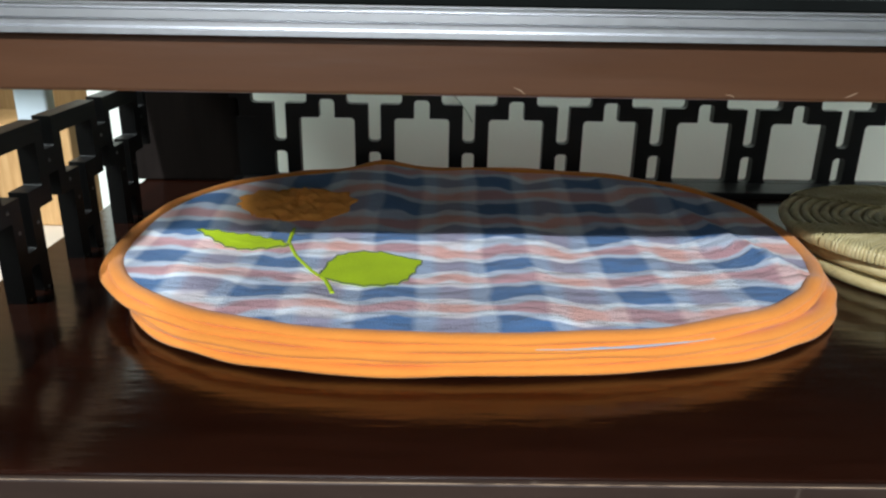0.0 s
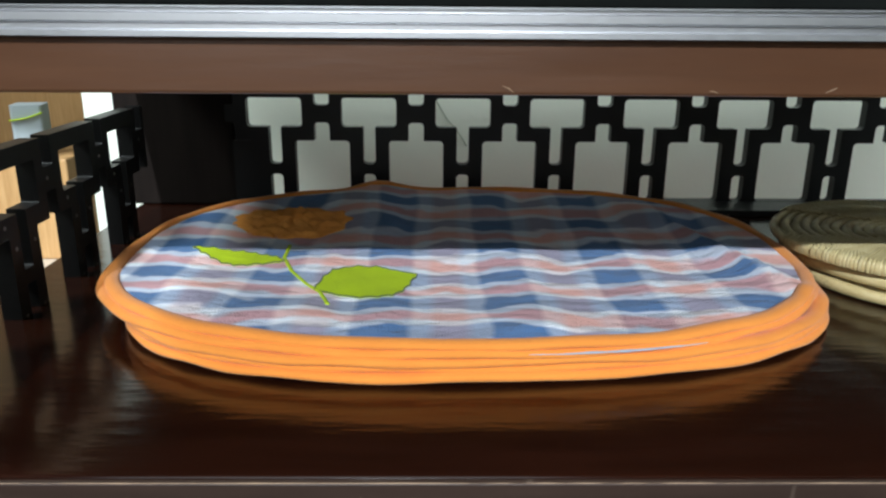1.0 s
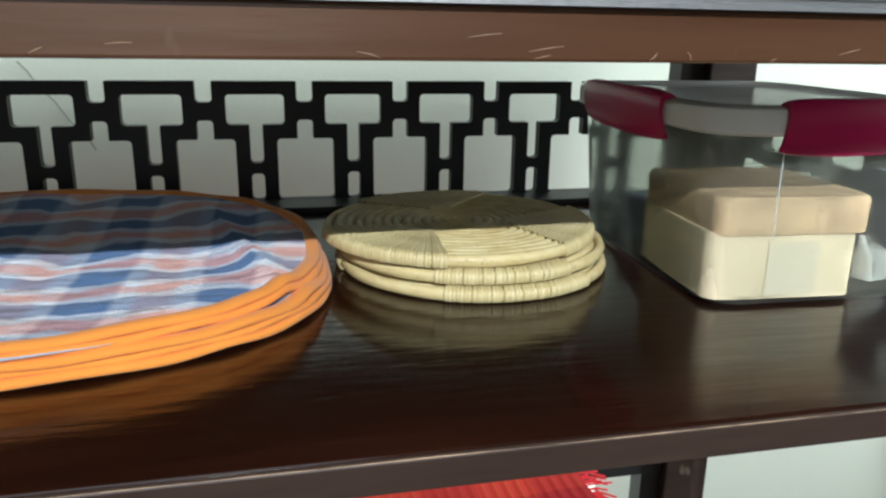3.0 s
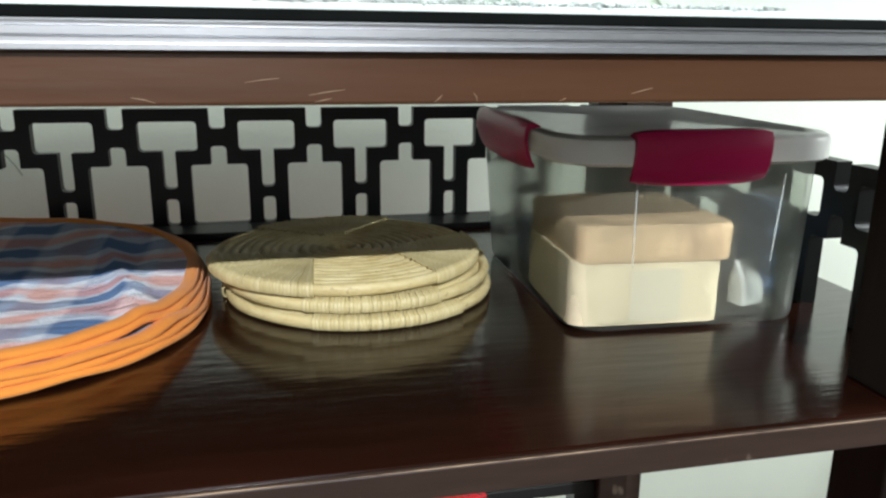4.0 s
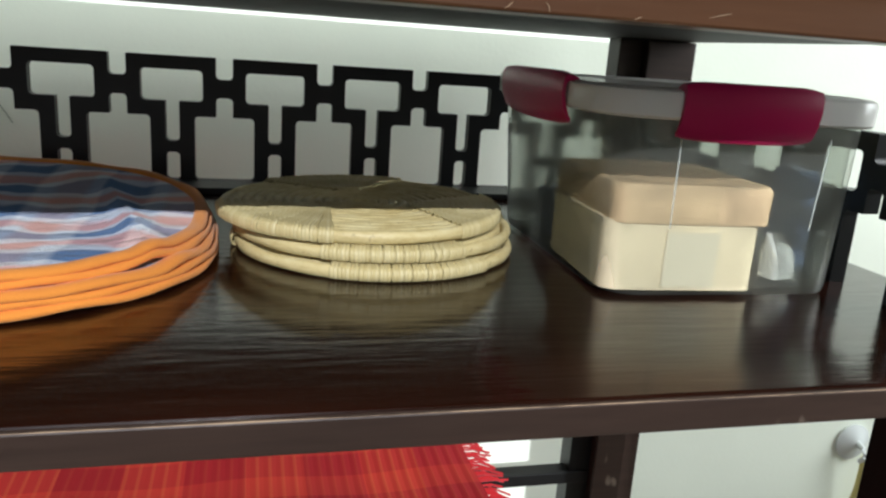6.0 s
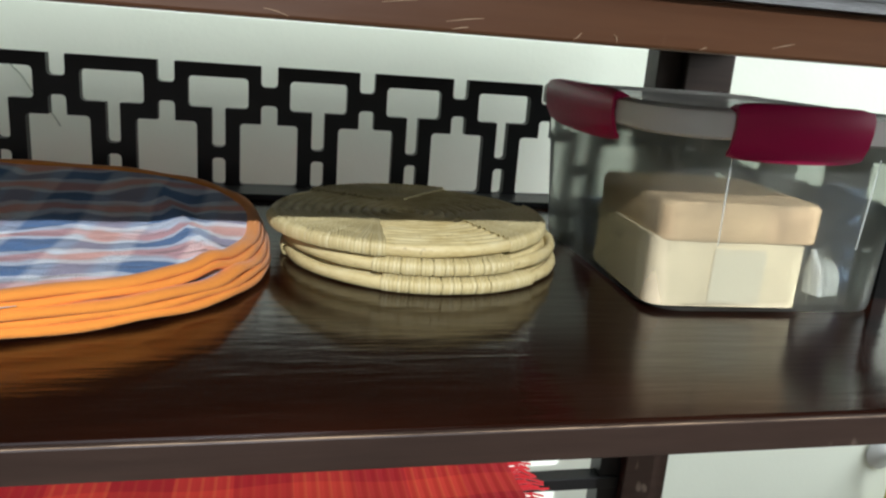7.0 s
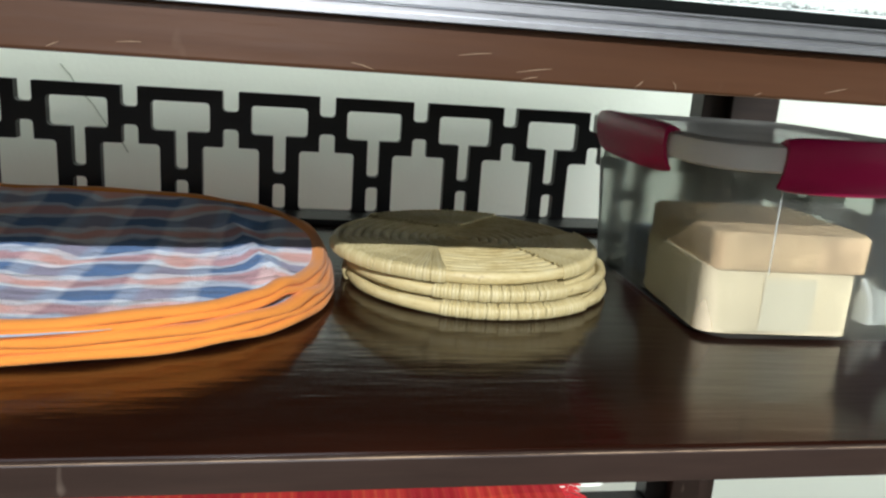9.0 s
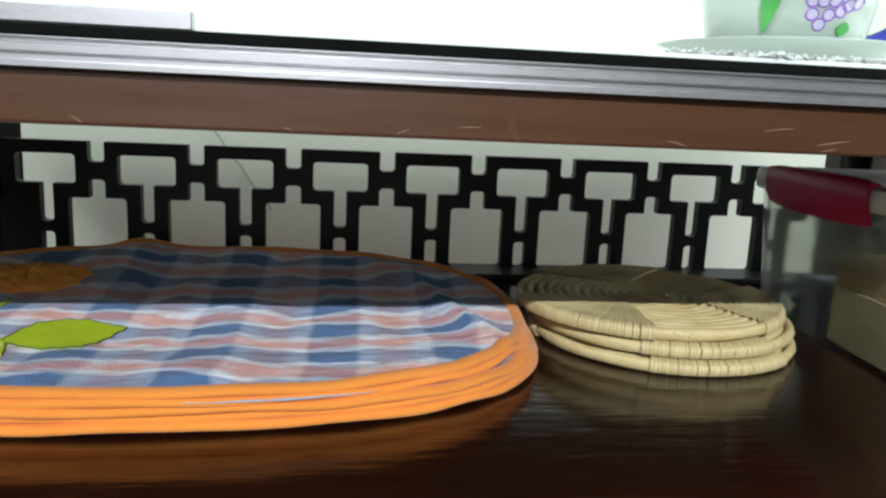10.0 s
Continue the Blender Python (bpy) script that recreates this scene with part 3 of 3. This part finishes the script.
part("frayed_lining", tube(gape, [0.0002 + 0.0008 * max(0.0, math.sin(math.pi * (k + 0.5) / 31) + 0.6 * noise.noise((k * 0.35, 0.0, 3.0)) - 0.2) for k in range(31)], 6, False, 0.7), M_LINING, top_mat, "white lining showing through a worn seam", 60)


def on_mat(points, inner=5, lift=0.0016):
    """A patch of felt that follows the top mat, from its outline (in the mat's own x and y)."""
    bm = bmesh.new()
    cx = sum(p[0] for p in points) / len(points)
    cy = sum(p[1] for p in points) / len(points)
    rows = [[bm.verts.new((cx, cy, mat_height(cx, cy, 4) + lift + 0.0004))]]
    for r in range(1, inner + 1):
        s = r / inner
        rows.append([bm.verts.new((cx + (x - cx) * s, cy + (y - cy) * s, mat_height(cx + (x - cx) * s, cy + (y - cy) * s, 4) + lift)) for x, y in points])
    rows.append([bm.verts.new((v.co.x, v.co.y, v.co.z - 0.0016)) for v in rows[-1]])
    n = len(points)
    for i in range(n):
        j = (i + 1) % n
        bm.faces.new((rows[0][0], rows[1][i], rows[1][j]))
        for a, b in zip(rows[1:], rows[2:]):
            bm.faces.new((a[i], b[i], b[j], a[j]))
    return bm


def leaf_outline(base, tip, width, teeth=0.0018, n=22):
    (bx, by), (tx, ty) = base, tip
    length = math.hypot(tx - bx, ty - by)
    ux, uy = (tx - bx) / length, (ty - by) / length
    pts = []
    for side in (1, -1):
        for k in range(n):
            s = k / n if side > 0 else 1 - k / n
            w = width * max(0.0, math.sin(math.pi * s ** 0.9)) ** 1.15 / 2 + (teeth if k % 3 == 1 else 0)
            pts.append((bx + ux * length * s - uy * w * side, by + uy * length * s + ux * w * side))
    return pts


def on_top(x, y):
    return x - MAT_X - MAT_SHIFT[4][0], y - MAT_Y - MAT_SHIFT[4][1]


LEAVES = ((on_top(-0.072, 0.398), on_top(-0.014, 0.427), 0.060), (on_top(-0.097, 0.446), on_top(-0.160, 0.463), 0.021))
for base, tip, width in LEAVES:
    outline = leaf_outline(base, tip, width)
    leaf = part("leaf", on_mat(outline), M_LIME, top_mat, "lime green felt leaf", 50)
    stitched = [(x, y, mat_height(x, y, 4) + 0.0017) for x, y in outline]
    part("stitching", tube(stitched, 0.0005, 5, True), M_STITCH, leaf, "dark green stitched edge", 60)
stem = [on_top(*p) for p in ((-0.1005, 0.480), (-0.099, 0.452), (-0.090, 0.428), (-0.078, 0.408), (-0.068, 0.394), (-0.0635, 0.381), (-0.061, 0.372))]
part("stem", tube([(x, y, mat_height(x, y, 4) + 0.0015) for x, y in stem], 0.0012, 6, False, 0.6), M_LIME, top_mat, "lime green felt stem", 60)


def flower():
    """A low fuzzy rosette with a scalloped edge and radial tufts."""
    bm = bmesh.new()
    cx, cy = on_top(-0.1050, 0.519)
    n, rings = 140, 22
    rows = []
    for k in range(1, rings + 1):
        row = []
        for i in range(n):
            q = 2 * math.pi * i / n
            s = k / rings
            reach = s * (1 + 0.05 * math.sin(11 * q + 0.7) * s + 0.03 * noise.noise((math.cos(q) * 6, math.sin(q) * 6, s * 2)))
            x, y = cx + 0.041 * reach * math.cos(q), cy + 0.027 * reach * math.sin(q)
            z = mat_height(x, y, 4) + 0.0012 + (0.0034 + 0.0012 * math.cos(7 * q + 2.5 * s)) * (1 - s ** 4) * (k < rings) + (0.0022 * noise.noise((math.cos(q) * 7 * s, math.sin(q) * 7 * s, 4.0)) + 0.0009 * noise.noise((x * 260, y * 260, 1.0))) * (k < rings)
            row.append(bm.verts.new((x, y, z)))
        rows.append(row)
    low = [bm.verts.new((v.co.x, v.co.y, v.co.z - 0.0016)) for v in rows[-1]]
    rows.append(low)
    bm.faces.new(rows[0])
    bm.faces.new(low[::-1])
    for a, b in zip(rows, rows[1:]):
        for i in range(n):
            bm.faces.new((a[i], b[i], b[(i + 1) % n], a[(i + 1) % n]))
    return bm


part("flower", flower(), M_FLOWER, top_mat, "rust orange ruffled flower", 70)

# ---- rattan trivets ----
TRIVET = (0.325, 0.483)


def ribbon(path, width, thick):
    """A flat cane strand along a path in the xz plane, rounded on its outer face."""
    pts = [Vector(p) for p in path]
    rings = []
    for i, (p, w) in enumerate(zip(pts, width)):
        d = (pts[min(i + 1, len(pts) - 1)] - pts[max(i - 1, 0)]).normalized()
        up = Vector((-d.z, 0, d.x))
        rings.append([p + Vector((0, w * math.cos(q), 0)) + up * thick * math.sin(q) for q in (2 * math.pi * k / 6 for k in range(6))])
    return loft(rings)


def trivet(count, bare, fan=0.0):
    """Coiled rings; in each wrapped field the strands run from a point fan metres off the centre to the rim."""
    ob = thing("trivet", (*TRIVET, SHELF), "round coiled rattan trivet, pale straw colour, in a stack", "trivet", "stack of trivets")
    rnd = random.Random(11)
    for ring in range(13):
        r0 = 0.0090 + ring * 0.00690
        n = max(40, int(r0 * 2000))
        pts, radii = [], []
        for k in range(n):
            q = 2 * math.pi * k / n
            wob = 0.0004 * math.sin(3 * q + ring) + 0.0001 * rnd.uniform(-1, 1)
            radii.append(0.0035 + 0.0002 * math.sin(9 * q + ring * 2))
            pts.append(((r0 + wob) * math.cos(q), (r0 + wob) * math.sin(q), 0.0039))
        part("coil", tube(pts, radii, 8, True, 1.02), M_RATTAN, ob, "", 70)
    # in every other field flat cane strands lace the coils and go over the rim
    strands = round(250 * (1 - bare) / count)
    step = 2 * math.pi * (1 - bare) / count / strands
    path = []
    for m in range(27):
        rr = 0.012 + (0.0948 - 0.012) * m / 26
        path.append((rr, 0, 0.0076 + 0.0010 * math.cos(2 * math.pi * (rr - 0.009) / 0.0069)))
    path += [(0.0961, 0, 0.0064), (0.0967, 0, 0.0040), (0.0960, 0, 0.0017), (0.0942, 0, 0.0008)]
    width = [max(0.0006, 0.55 * step * p[0]) for p in path]
    strand = None
    for s in range(count):
        middle = 2 * math.pi * (s + bare) / count + math.pi * (1 - bare) / count
        cx, cy = fan * math.cos(middle), fan * math.sin(middle)
        for w in range(strands):
            q = 2 * math.pi * (s + bare) / count + step * (w + 0.5) + rnd.uniform(-0.005, 0.005)
            dx, dy = 0.0963 * math.cos(q) - cx, 0.0963 * math.sin(q) - cy
            if strand is None:
                other = part("strand", ribbon(path, width, 0.0006), M_CANE, ob, "", 60)
                strand = other.data
            else:
                other = new("strand", strand)
                other.parent = ob
            place = pose(cx, cy, rnd.uniform(0, 0.0003), 0, 0, math.degrees(math.atan2(dy, dx)))
            other.matrix_basis = place @ Matrix.Diagonal((math.hypot(dx, dy) / 0.0963, 1, 1, 1))
    return ob


# three wrapped fields on each, turned differently; on the top one they are wider and begin off the centre
for count, bare, fan, m in ((3, 0.48, 0.0, pose(TRIVET[0] + 0.006, TRIVET[1] - 0.005, SHELF, 0, 0, -172)),
                            (3, 0.55, 0.0, pose(TRIVET[0] + 0.005, TRIVET[1] - 0.003, SHELF + 0.0098, 0.3, 0.2, -183)),
                            (3, 0.41, 0.030, pose(TRIVET[0] - 0.003, TRIVET[1] - 0.001, SHELF + 0.0196, 0.5, -0.2, -107))):
    trivet(count, bare, fan).matrix_basis = m @ Matrix.Diagonal((0.95, 0.95, 1.12, 1))

# ---- storage box ----
BOX = (0.5145, 0.4550, SHELF + 0.0006)
BOX_TURN = -1.2
box = thing("storage_box", BOX, "clear plastic storage box with milky lid and magenta latches", "storage box", turn=BOX_TURN)


def box_body():
    rings = []
    for w, d, r, z, cx in ((0.143, 0.188, 0.020, 0.0, 0.003), (0.151, 0.196, 0.023, 0.0012, 0.003), (0.153, 0.198, 0.024, 0.005, 0.003), (0.160, 0.204, 0.022, 0.098, 0.0), (0.162, 0.206, 0.024, 0.0995, 0.0), (0.162, 0.206, 0.024, 0.1035, 0.0),
                           (0.1535, 0.1975, 0.020, 0.1035, 0.0), (0.150, 0.195, 0.022, 0.006, 0.003), (0.140, 0.185, 0.018, 0.0022, 0.003)):
        rings.append(rounded(w, d, r, z, cx=cx))
    return loft(rings)


part("body", box_body(), M_PLASTIC, box, "hazy clear plastic tub", 40).visible_shadow = False
lid_rings = [rounded(w - 0.004, d, r, z) for w, d, r, z in ((0.160, 0.202, 0.024, 0.1040), (0.1675, 0.2095, 0.030, 0.1040), (0.169, 0.211, 0.031, 0.0990), (0.175, 0.217, 0.032, 0.0990), (0.179, 0.221, 0.034, 0.1005), (0.179, 0.221, 0.034, 0.1105), (0.1775, 0.2195, 0.033, 0.1130), (0.173, 0.215, 0.032, 0.1144), (0.160, 0.202, 0.028, 0.1150), (0.154, 0.196, 0.026, 0.1132), (0.020, 0.030, 0.008, 0.1148))]
part("lid", loft(lid_rings), M_LID, box, "milky white plastic lid", 40)


def latch(length):
    """A bowed clip: hooks over the lid's lip and hangs down the side. Runs along x, faces -y."""
    prof = [(0.006, 0.0185), (0.002, 0.0205), (-0.0035, 0.0200), (-0.0064, 0.0165), (-0.0068, 0.0095), (-0.0046, 0.0020), (0.0010, -0.0050), (0.0044, -0.0062), (0.0046, -0.0042), (0.0022, -0.0025), (-0.0010, 0.0030), (-0.0032, 0.0095), (-0.0026, 0.0150), (0.0, 0.0170), (0.006, 0.0160)]
    prof = [(y * 0.6 + 0.0005 if y < 0.005 else y, z) for y, z in prof]
    rings = []
    for k in range(17):
        s = -1 + 2 * k / 16
        bow = 0.0018 * (1 - s * s)
        end = 1 - 0.10 * abs(s) ** 8
        droop = 0.0012 * (1 - s * s)
        rings.append([(s * length / 2, y - bow if y < 0.005 else y, 0.1005 + (z * 1.12 - 0.0068) * end + 0.005 - (droop if z < 0 else 0)) for y, z in prof])
    return loft(rings)


front_latch = latch(0.080)
bmesh.ops.transform(front_latch, matrix=pose(-0.0085, -0.1108, -0.0025), verts=front_latch.verts)
part("latch", front_latch, M_MAGENTA, box, "magenta plastic latch", 50)
side_latch = latch(0.118)
bmesh.ops.transform(side_latch, matrix=pose(-0.0878, 0.0055, -0.0025, 0, 0, -90), verts=side_latch.verts)
part("latch", side_latch, M_MAGENTA, box, "magenta plastic latch", 50)
for x in (-0.041, 0.050):
    rib = [(x * 0.96, -0.1005, 0.040), (x * 0.98, -0.1014, 0.066), (x, -0.1024, 0.092)]
    part("rib", tube(rib, [0.0003, 0.0005, 0.0004], 6), M_RIB, box, "", 60).visible_shadow = False

# things kept in the box
card = thing("card_box", (0.4905, 0.4098, SHELF + 0.0038), "cream card box with a tan lid, inside the storage box", "box", turn=-4)
part("body", loft([rounded(0.094, 0.100, 0.010, z) for z in (0, 0.001, 0.0394)]), M_CREAM, card, "cream card body", 40, 0.0)
part("lid", loft([rounded(w, d, 0.009, z, cx=0.003) for w, d, z in ((0.096, 0.1030, 0.0385), (0.097, 0.1035, 0.0575), (0.094, 0.100, 0.0600))]), M_TAN, card, "tan card lid", 40)
part("paper_label", block(-0.012, 0.020, -0.0508, -0.0501, 0.002, 0.034), M_PAPERCREAM, card, "white paper label")


def folded(w, d, h, layers, seed):
    """Cloth folded into soft layers."""
    bm = bmesh.new()
    rnd = random.Random(seed)
    for k in range(layers):
        z0, z1 = h * k / layers, h * (k + 1) / layers
        ww, dd = w * (1 - 0.05 * rnd.random()), d * (1 - 0.05 * rnd.random())
        m = (z0 + z1) / 2
        e = (z1 - z0) * 0.45
        loft([rounded(ww - 2 * e, dd - 2 * e, 0.006, z0), rounded(ww, dd, 0.008, m - e * 0.3), rounded(ww, dd, 0.008, m + e * 0.3), rounded(ww - 2 * e, dd - 2 * e, 0.006, z1 - 0.0002)], bm=bm)
    return bm


cloth = thing("folded_cloth", (0.500, 0.500, SHELF + 0.0038), "folded slate blue cloth inside the storage box", "cloth", turn=BOX_TURN)
part("layers", folded(0.090, 0.046, 0.032, 4, 2), M_BLUE, cloth, "", 60)
cloth2 = thing("folded_cloth", (0.5850, 0.402, SHELF + 0.0038), "small folded slate blue cloth standing in the storage box", "cloth", turn=BOX_TURN)
part("layers", folded(0.010, 0.036, 0.066, 4, 5), M_BLUE, cloth2, "", 60)


def packet():
    """A paper sachet with a flat bottom and a creased top flap that leans over."""
    bm = bmesh.new()
    rings = []
    for k in range(9):
        h = k / 8
        w, d = 0.019 * (1 - 0.15 * h), 0.015 * (1 - 0.82 * smooth_step(0.45, 1.0, h))
        ring = []
        for x, y, z in rounded(w, d, min(0.003, d * 0.4), 0.027 * h, 3, 0.002 * h, 0.006 * h * h):
            crease = noise.noise((x * 190, y * 190, h * 3.1))
            ring.append((x + 0.0007 * crease, y + 0.0011 * crease, max(0.0, z + 0.0009 * crease * (k > 0))))
        rings.append(ring)
    return loft(rings, bm=bm)


bag = thing("paper_packet", (0.5690, 0.386, SHELF + 0.0038), "creased white paper packet inside the storage box", "packet", turn=14)
part("wrapper", packet(), M_PAPER, bag, "", 25)

# ---- cup and saucer in the display cabinet ----
CUP = (0.366, 0.425, 0.9777)
saucer = thing("saucer", CUP, "white china saucer on the cabinet floor", "saucer")
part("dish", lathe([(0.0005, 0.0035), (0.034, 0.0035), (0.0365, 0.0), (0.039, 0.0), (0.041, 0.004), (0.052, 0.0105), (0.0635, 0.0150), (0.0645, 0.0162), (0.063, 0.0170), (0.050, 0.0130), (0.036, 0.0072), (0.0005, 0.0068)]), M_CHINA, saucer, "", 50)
cup = thing("teacup", (CUP[0] + 0.002, CUP[1], CUP[2] + 0.0082), "white china teacup painted with violet grapes and a cobalt handle", "teacup")
cup_profile = [(0.0005, 0.0), (0.028, 0.0), (0.034, 0.004), (0.040, 0.014), (0.0435, 0.032), (0.0445, 0.060), (0.0455, 0.068), (0.0435, 0.068), (0.0420, 0.058), (0.041, 0.032), (0.037, 0.014), (0.030, 0.006), (0.0005, 0.005)]
for piece in (saucer, cup):
    piece.matrix_basis = piece.matrix_basis @ Matrix.Diagonal((1.11, 1.11, 1.03, 1))
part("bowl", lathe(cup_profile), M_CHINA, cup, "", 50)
handle = [(0.040 + 0.030 * math.sin(math.pi * s) ** 0.7, -0.004, 0.012 + 0.042 * s) for s in (k / 14 for k in range(15))]
part("handle", tube(handle, 0.0042, 8), M_COBALT, cup, "cobalt blue handle", 60)


def on_cup(angle, z):
    r = 0.0445 if z > 0.03 else 0.040 + 0.0035 * (z - 0.014) / 0.018
    return Vector((r * math.cos(angle), r * math.sin(angle), z)), Vector((math.cos(angle), math.sin(angle), 0))


BERRIES = ((-103, 0.0225), (-97.5, 0.0175), (-92, 0.0225), (-104, 0.0290), (-97, 0.0290), (-90, 0.0295), (-84, 0.0245), (-79, 0.0275), (-83, 0.0320), (-72, 0.0290), (-76, 0.0340))


def berry(angle, z, outline):
    """A painted grape: a pale disc in low relief, or the dark line round it."""
    ring = []
    for k in range(16):
        q = 2 * math.pi * k / 16
        p, out = on_cup(radians(angle) + 0.0030 * math.cos(q) / 0.042, z + 0.0030 * math.sin(q))
        ring.append((p, out))
    if outline:
        return tube([p + out * 0.0002 for p, out in ring], 0.00048, 5, True)
    return loft([[p - out * 0.001 for p, out in ring], [p + out * 0.0002 for p, out in ring]])


for angle, z in BERRIES:
    grape = part("painted_grape", berry(angle, z, False), M_LILAC, cup, "pale lilac painted grape")
    part("outline", berry(angle, z, True), M_GRAPE, grape, "dark violet outline", 80)
for a0, tilt, wide, low_z, tall in ((-133, 0.6, 6, 0.012, 0.036), (-81, 0.2, 5, 0.0120, 0.0075)):
    bm = bmesh.new()
    ring = []
    for side in (1, -1):
        for k in range(8):
            s = k / 8 if side > 0 else 1 - k / 8
            ring.append((a0 + tilt * 14 * s + side * wide * math.sin(math.pi * s), low_z + tall * s))
    top = [bm.verts.new(on_cup(radians(a), z)[0] + on_cup(radians(a), z)[1] * 0.0012) for a, z in ring]
    low = [bm.verts.new(on_cup(radians(a), z)[0] - on_cup(radians(a), z)[1] * 0.001) for a, z in ring]
    bm.faces.new(top)
    bm.faces.new(low[::-1])
    for i in range(len(top)):
        bm.faces.new((top[i], low[i], low[(i + 1) % len(top)], top[(i + 1) % len(top)]))
    part("painted_leaf", bm, M_LEAFGLAZE, cup, "green glazed leaf")


def dust():
    """Crumbs and fluff along the front of the white board."""
    bm = bmesh.new()
    rnd = random.Random(8)
    for _ in range(1000):
        x = 0.24 + 0.26 * rnd.random()
        s = 0.0003 + (0.0009 + 0.0007 * noise.noise((x * 40, 0, 2.0))) * rnd.random() ** 2
        m = Matrix.LocRotScale((x, 0.2850 + 0.0035 * rnd.random(), 0.9777 + s * 0.5), Euler((rnd.random(), rnd.random(), 6 * rnd.random())), (s * 2.6, s * 1.4, s * 0.7))
        bmesh.ops.create_icosphere(bm, subdivisions=1, radius=1, matrix=m)
    return bm


tagged(part("dust_crumbs", dust(), M_DUST), "grey dust and crumbs along the cabinet floor's edge", "dust", kind="stuff")

# ---- red cloth on the lower shelf ----
pile = thing("cloth_pile", (0.106, 0.44, 0.4556), "pile of folded red ribbed table cloths with frayed ends", "table cloth")
part("lower_cloths", folded(0.55, 0.34, 0.206, 9, 6), M_REDPLAIN, pile, "", 60)


def cloth_sheet():
    bm = bmesh.new()
    nx, ny = 60, 30
    rows = []
    for lift in (0.004, 0.0):
        rows.append([[bm.verts.new((-0.285 + 0.57 * i / nx, -0.172 + 0.345 * j / ny, 0.2062 + lift + 0.0015 * math.sin(i * 0.5 + j * 0.3) + 0.001 * math.sin(j * 0.9) + 0.001)) for j in range(ny + 1)] for i in range(nx + 1)])
    a, b = rows
    for i in range(nx):
        for j in range(ny):
            bm.faces.new((a[i][j], a[i + 1][j], a[i + 1][j + 1], a[i][j + 1]))
            bm.faces.new((b[i][j], b[i][j + 1], b[i + 1][j + 1], b[i + 1][j]))
    for i in range(nx):
        bm.faces.new((a[i][0], b[i][0], b[i + 1][0], a[i + 1][0]))
        bm.faces.new((a[i][ny], a[i + 1][ny], b[i + 1][ny], b[i][ny]))
    for j in range(ny):
        bm.faces.new((a[0][j], a[0][j + 1], b[0][j + 1], b[0][j]))
        bm.faces.new((a[nx][j], b[nx][j], b[nx][j + 1], a[nx][j + 1]))
    return bm


part("top_cloth", cloth_sheet(), M_RED, pile, "red ribbed checked cloth", 60)


def fringe():
    bm = bmesh.new()
    rnd = random.Random(2)
    for k in range(150):
        y = -0.170 + 0.34 * k / 150 + rnd.uniform(-0.001, 0.001)
        reach = 0.010 + 0.010 * rnd.random()
        d = rnd.uniform(-0.004, 0.004)
        tube([(0.283, y, 0.2075), (0.287 + reach * 0.4, y + d * 0.5, 0.2075), (0.287 + reach, y + d, 0.2065 - 0.006 * rnd.random())], 0.0008, 4, bm=bm)
    return bm


part("fringe", fringe(), M_REDPLAIN, pile, "frayed red fringe", 60)

# ---- hook on the wall ----
hook = thing("wall_hook", (1.083, 0.7995, 0.427), "round pale suction hook on the wall with a yellow cord", "hook")
disc = lathe([(0.0005, 0.0), (0.026, 0.0), (0.027, 0.003), (0.018, 0.007), (0.008, 0.012), (0.0005, 0.014)], 32)
bmesh.ops.transform(disc, matrix=pose(0, 0, 0, 90), verts=disc.verts)
part("suction_cup", disc, M_HOOK, hook, "pale clear suction cup", 40)
part("peg", tube([(0, -0.010, 0.004), (0, -0.024, 0.0), (0, -0.030, -0.010), (0, -0.022, -0.020)], 0.004, 8), M_HOOK, hook, "", 60)
part("cord", tube([(0.002, -0.026, -0.012), (0.006, -0.022, -0.06), (0.0, -0.015, -0.13), (-0.012, -0.012, -0.2)], 0.0045, 8), M_YELLOW, hook, "yellow cord", 60)

# ---- next room, seen past the end of the shelf ----
robe = thing("wardrobe", (-1.185, 1.75, 0), "honey pine wardrobe with plank doors", "wardrobe")
part("carcass", block(-0.50, 0.40, 0.03, 0.5, 0.0, 2.0), M_PINE, robe, "", None, 0.004)
for k in range(4):
    x0 = -0.497 + 0.2235 * k
    door = part("door", block(x0, x0 + 0.2205, 0.0, 0.028, 0.08, 1.96), M_PINE, robe, "honey pine plank door", None, 0.004)
    part("knob", lathe([(0.0005, 0.0), (0.012, 0.0), (0.016, 0.012), (0.008, 0.02), (0.0005, 0.021)], 16), M_PINE, door).matrix_basis = pose(x0 + (0.03 if k % 2 else 0.19), 0.001, 1.0, 90)
stand = thing("side_cabinet", (-0.86, 1.44, 0), "low cream side cabinet in the next room", "cabinet")
part("body", block(-0.42, 0.30, -0.16, 0.16, 0.0, 0.48), M_BEIGE, stand, "", None, 0.006)
part("top", block(-0.43, 0.31, -0.17, 0.17, 0.4805, 0.50), M_BEIGE, stand, "", None, 0.004)
part("drawer_box", block(-0.30, 0.16, -0.02, 0.15, 0.5005, 0.70), M_PINE, stand, "honey pine drawer box on its top", None, 0.004)
sack = thing("gift_box", (-0.775, 1.46, 0.7005), "pale blue card box tied with a lime ribbon", "box", turn=12)
part("carton", loft([rounded(0.056, 0.056, 0.006, z) for z in (0.0, 0.002, 0.096, 0.098)]), M_PALEBLUE, sack, "", 40)
part("ribbon", tube([(-0.029, -0.0285, 0.070), (0.0, -0.030, 0.074), (0.029, -0.0285, 0.084)], 0.004, 6, False, 0.4), M_LIME, sack, "lime ribbon", 60)
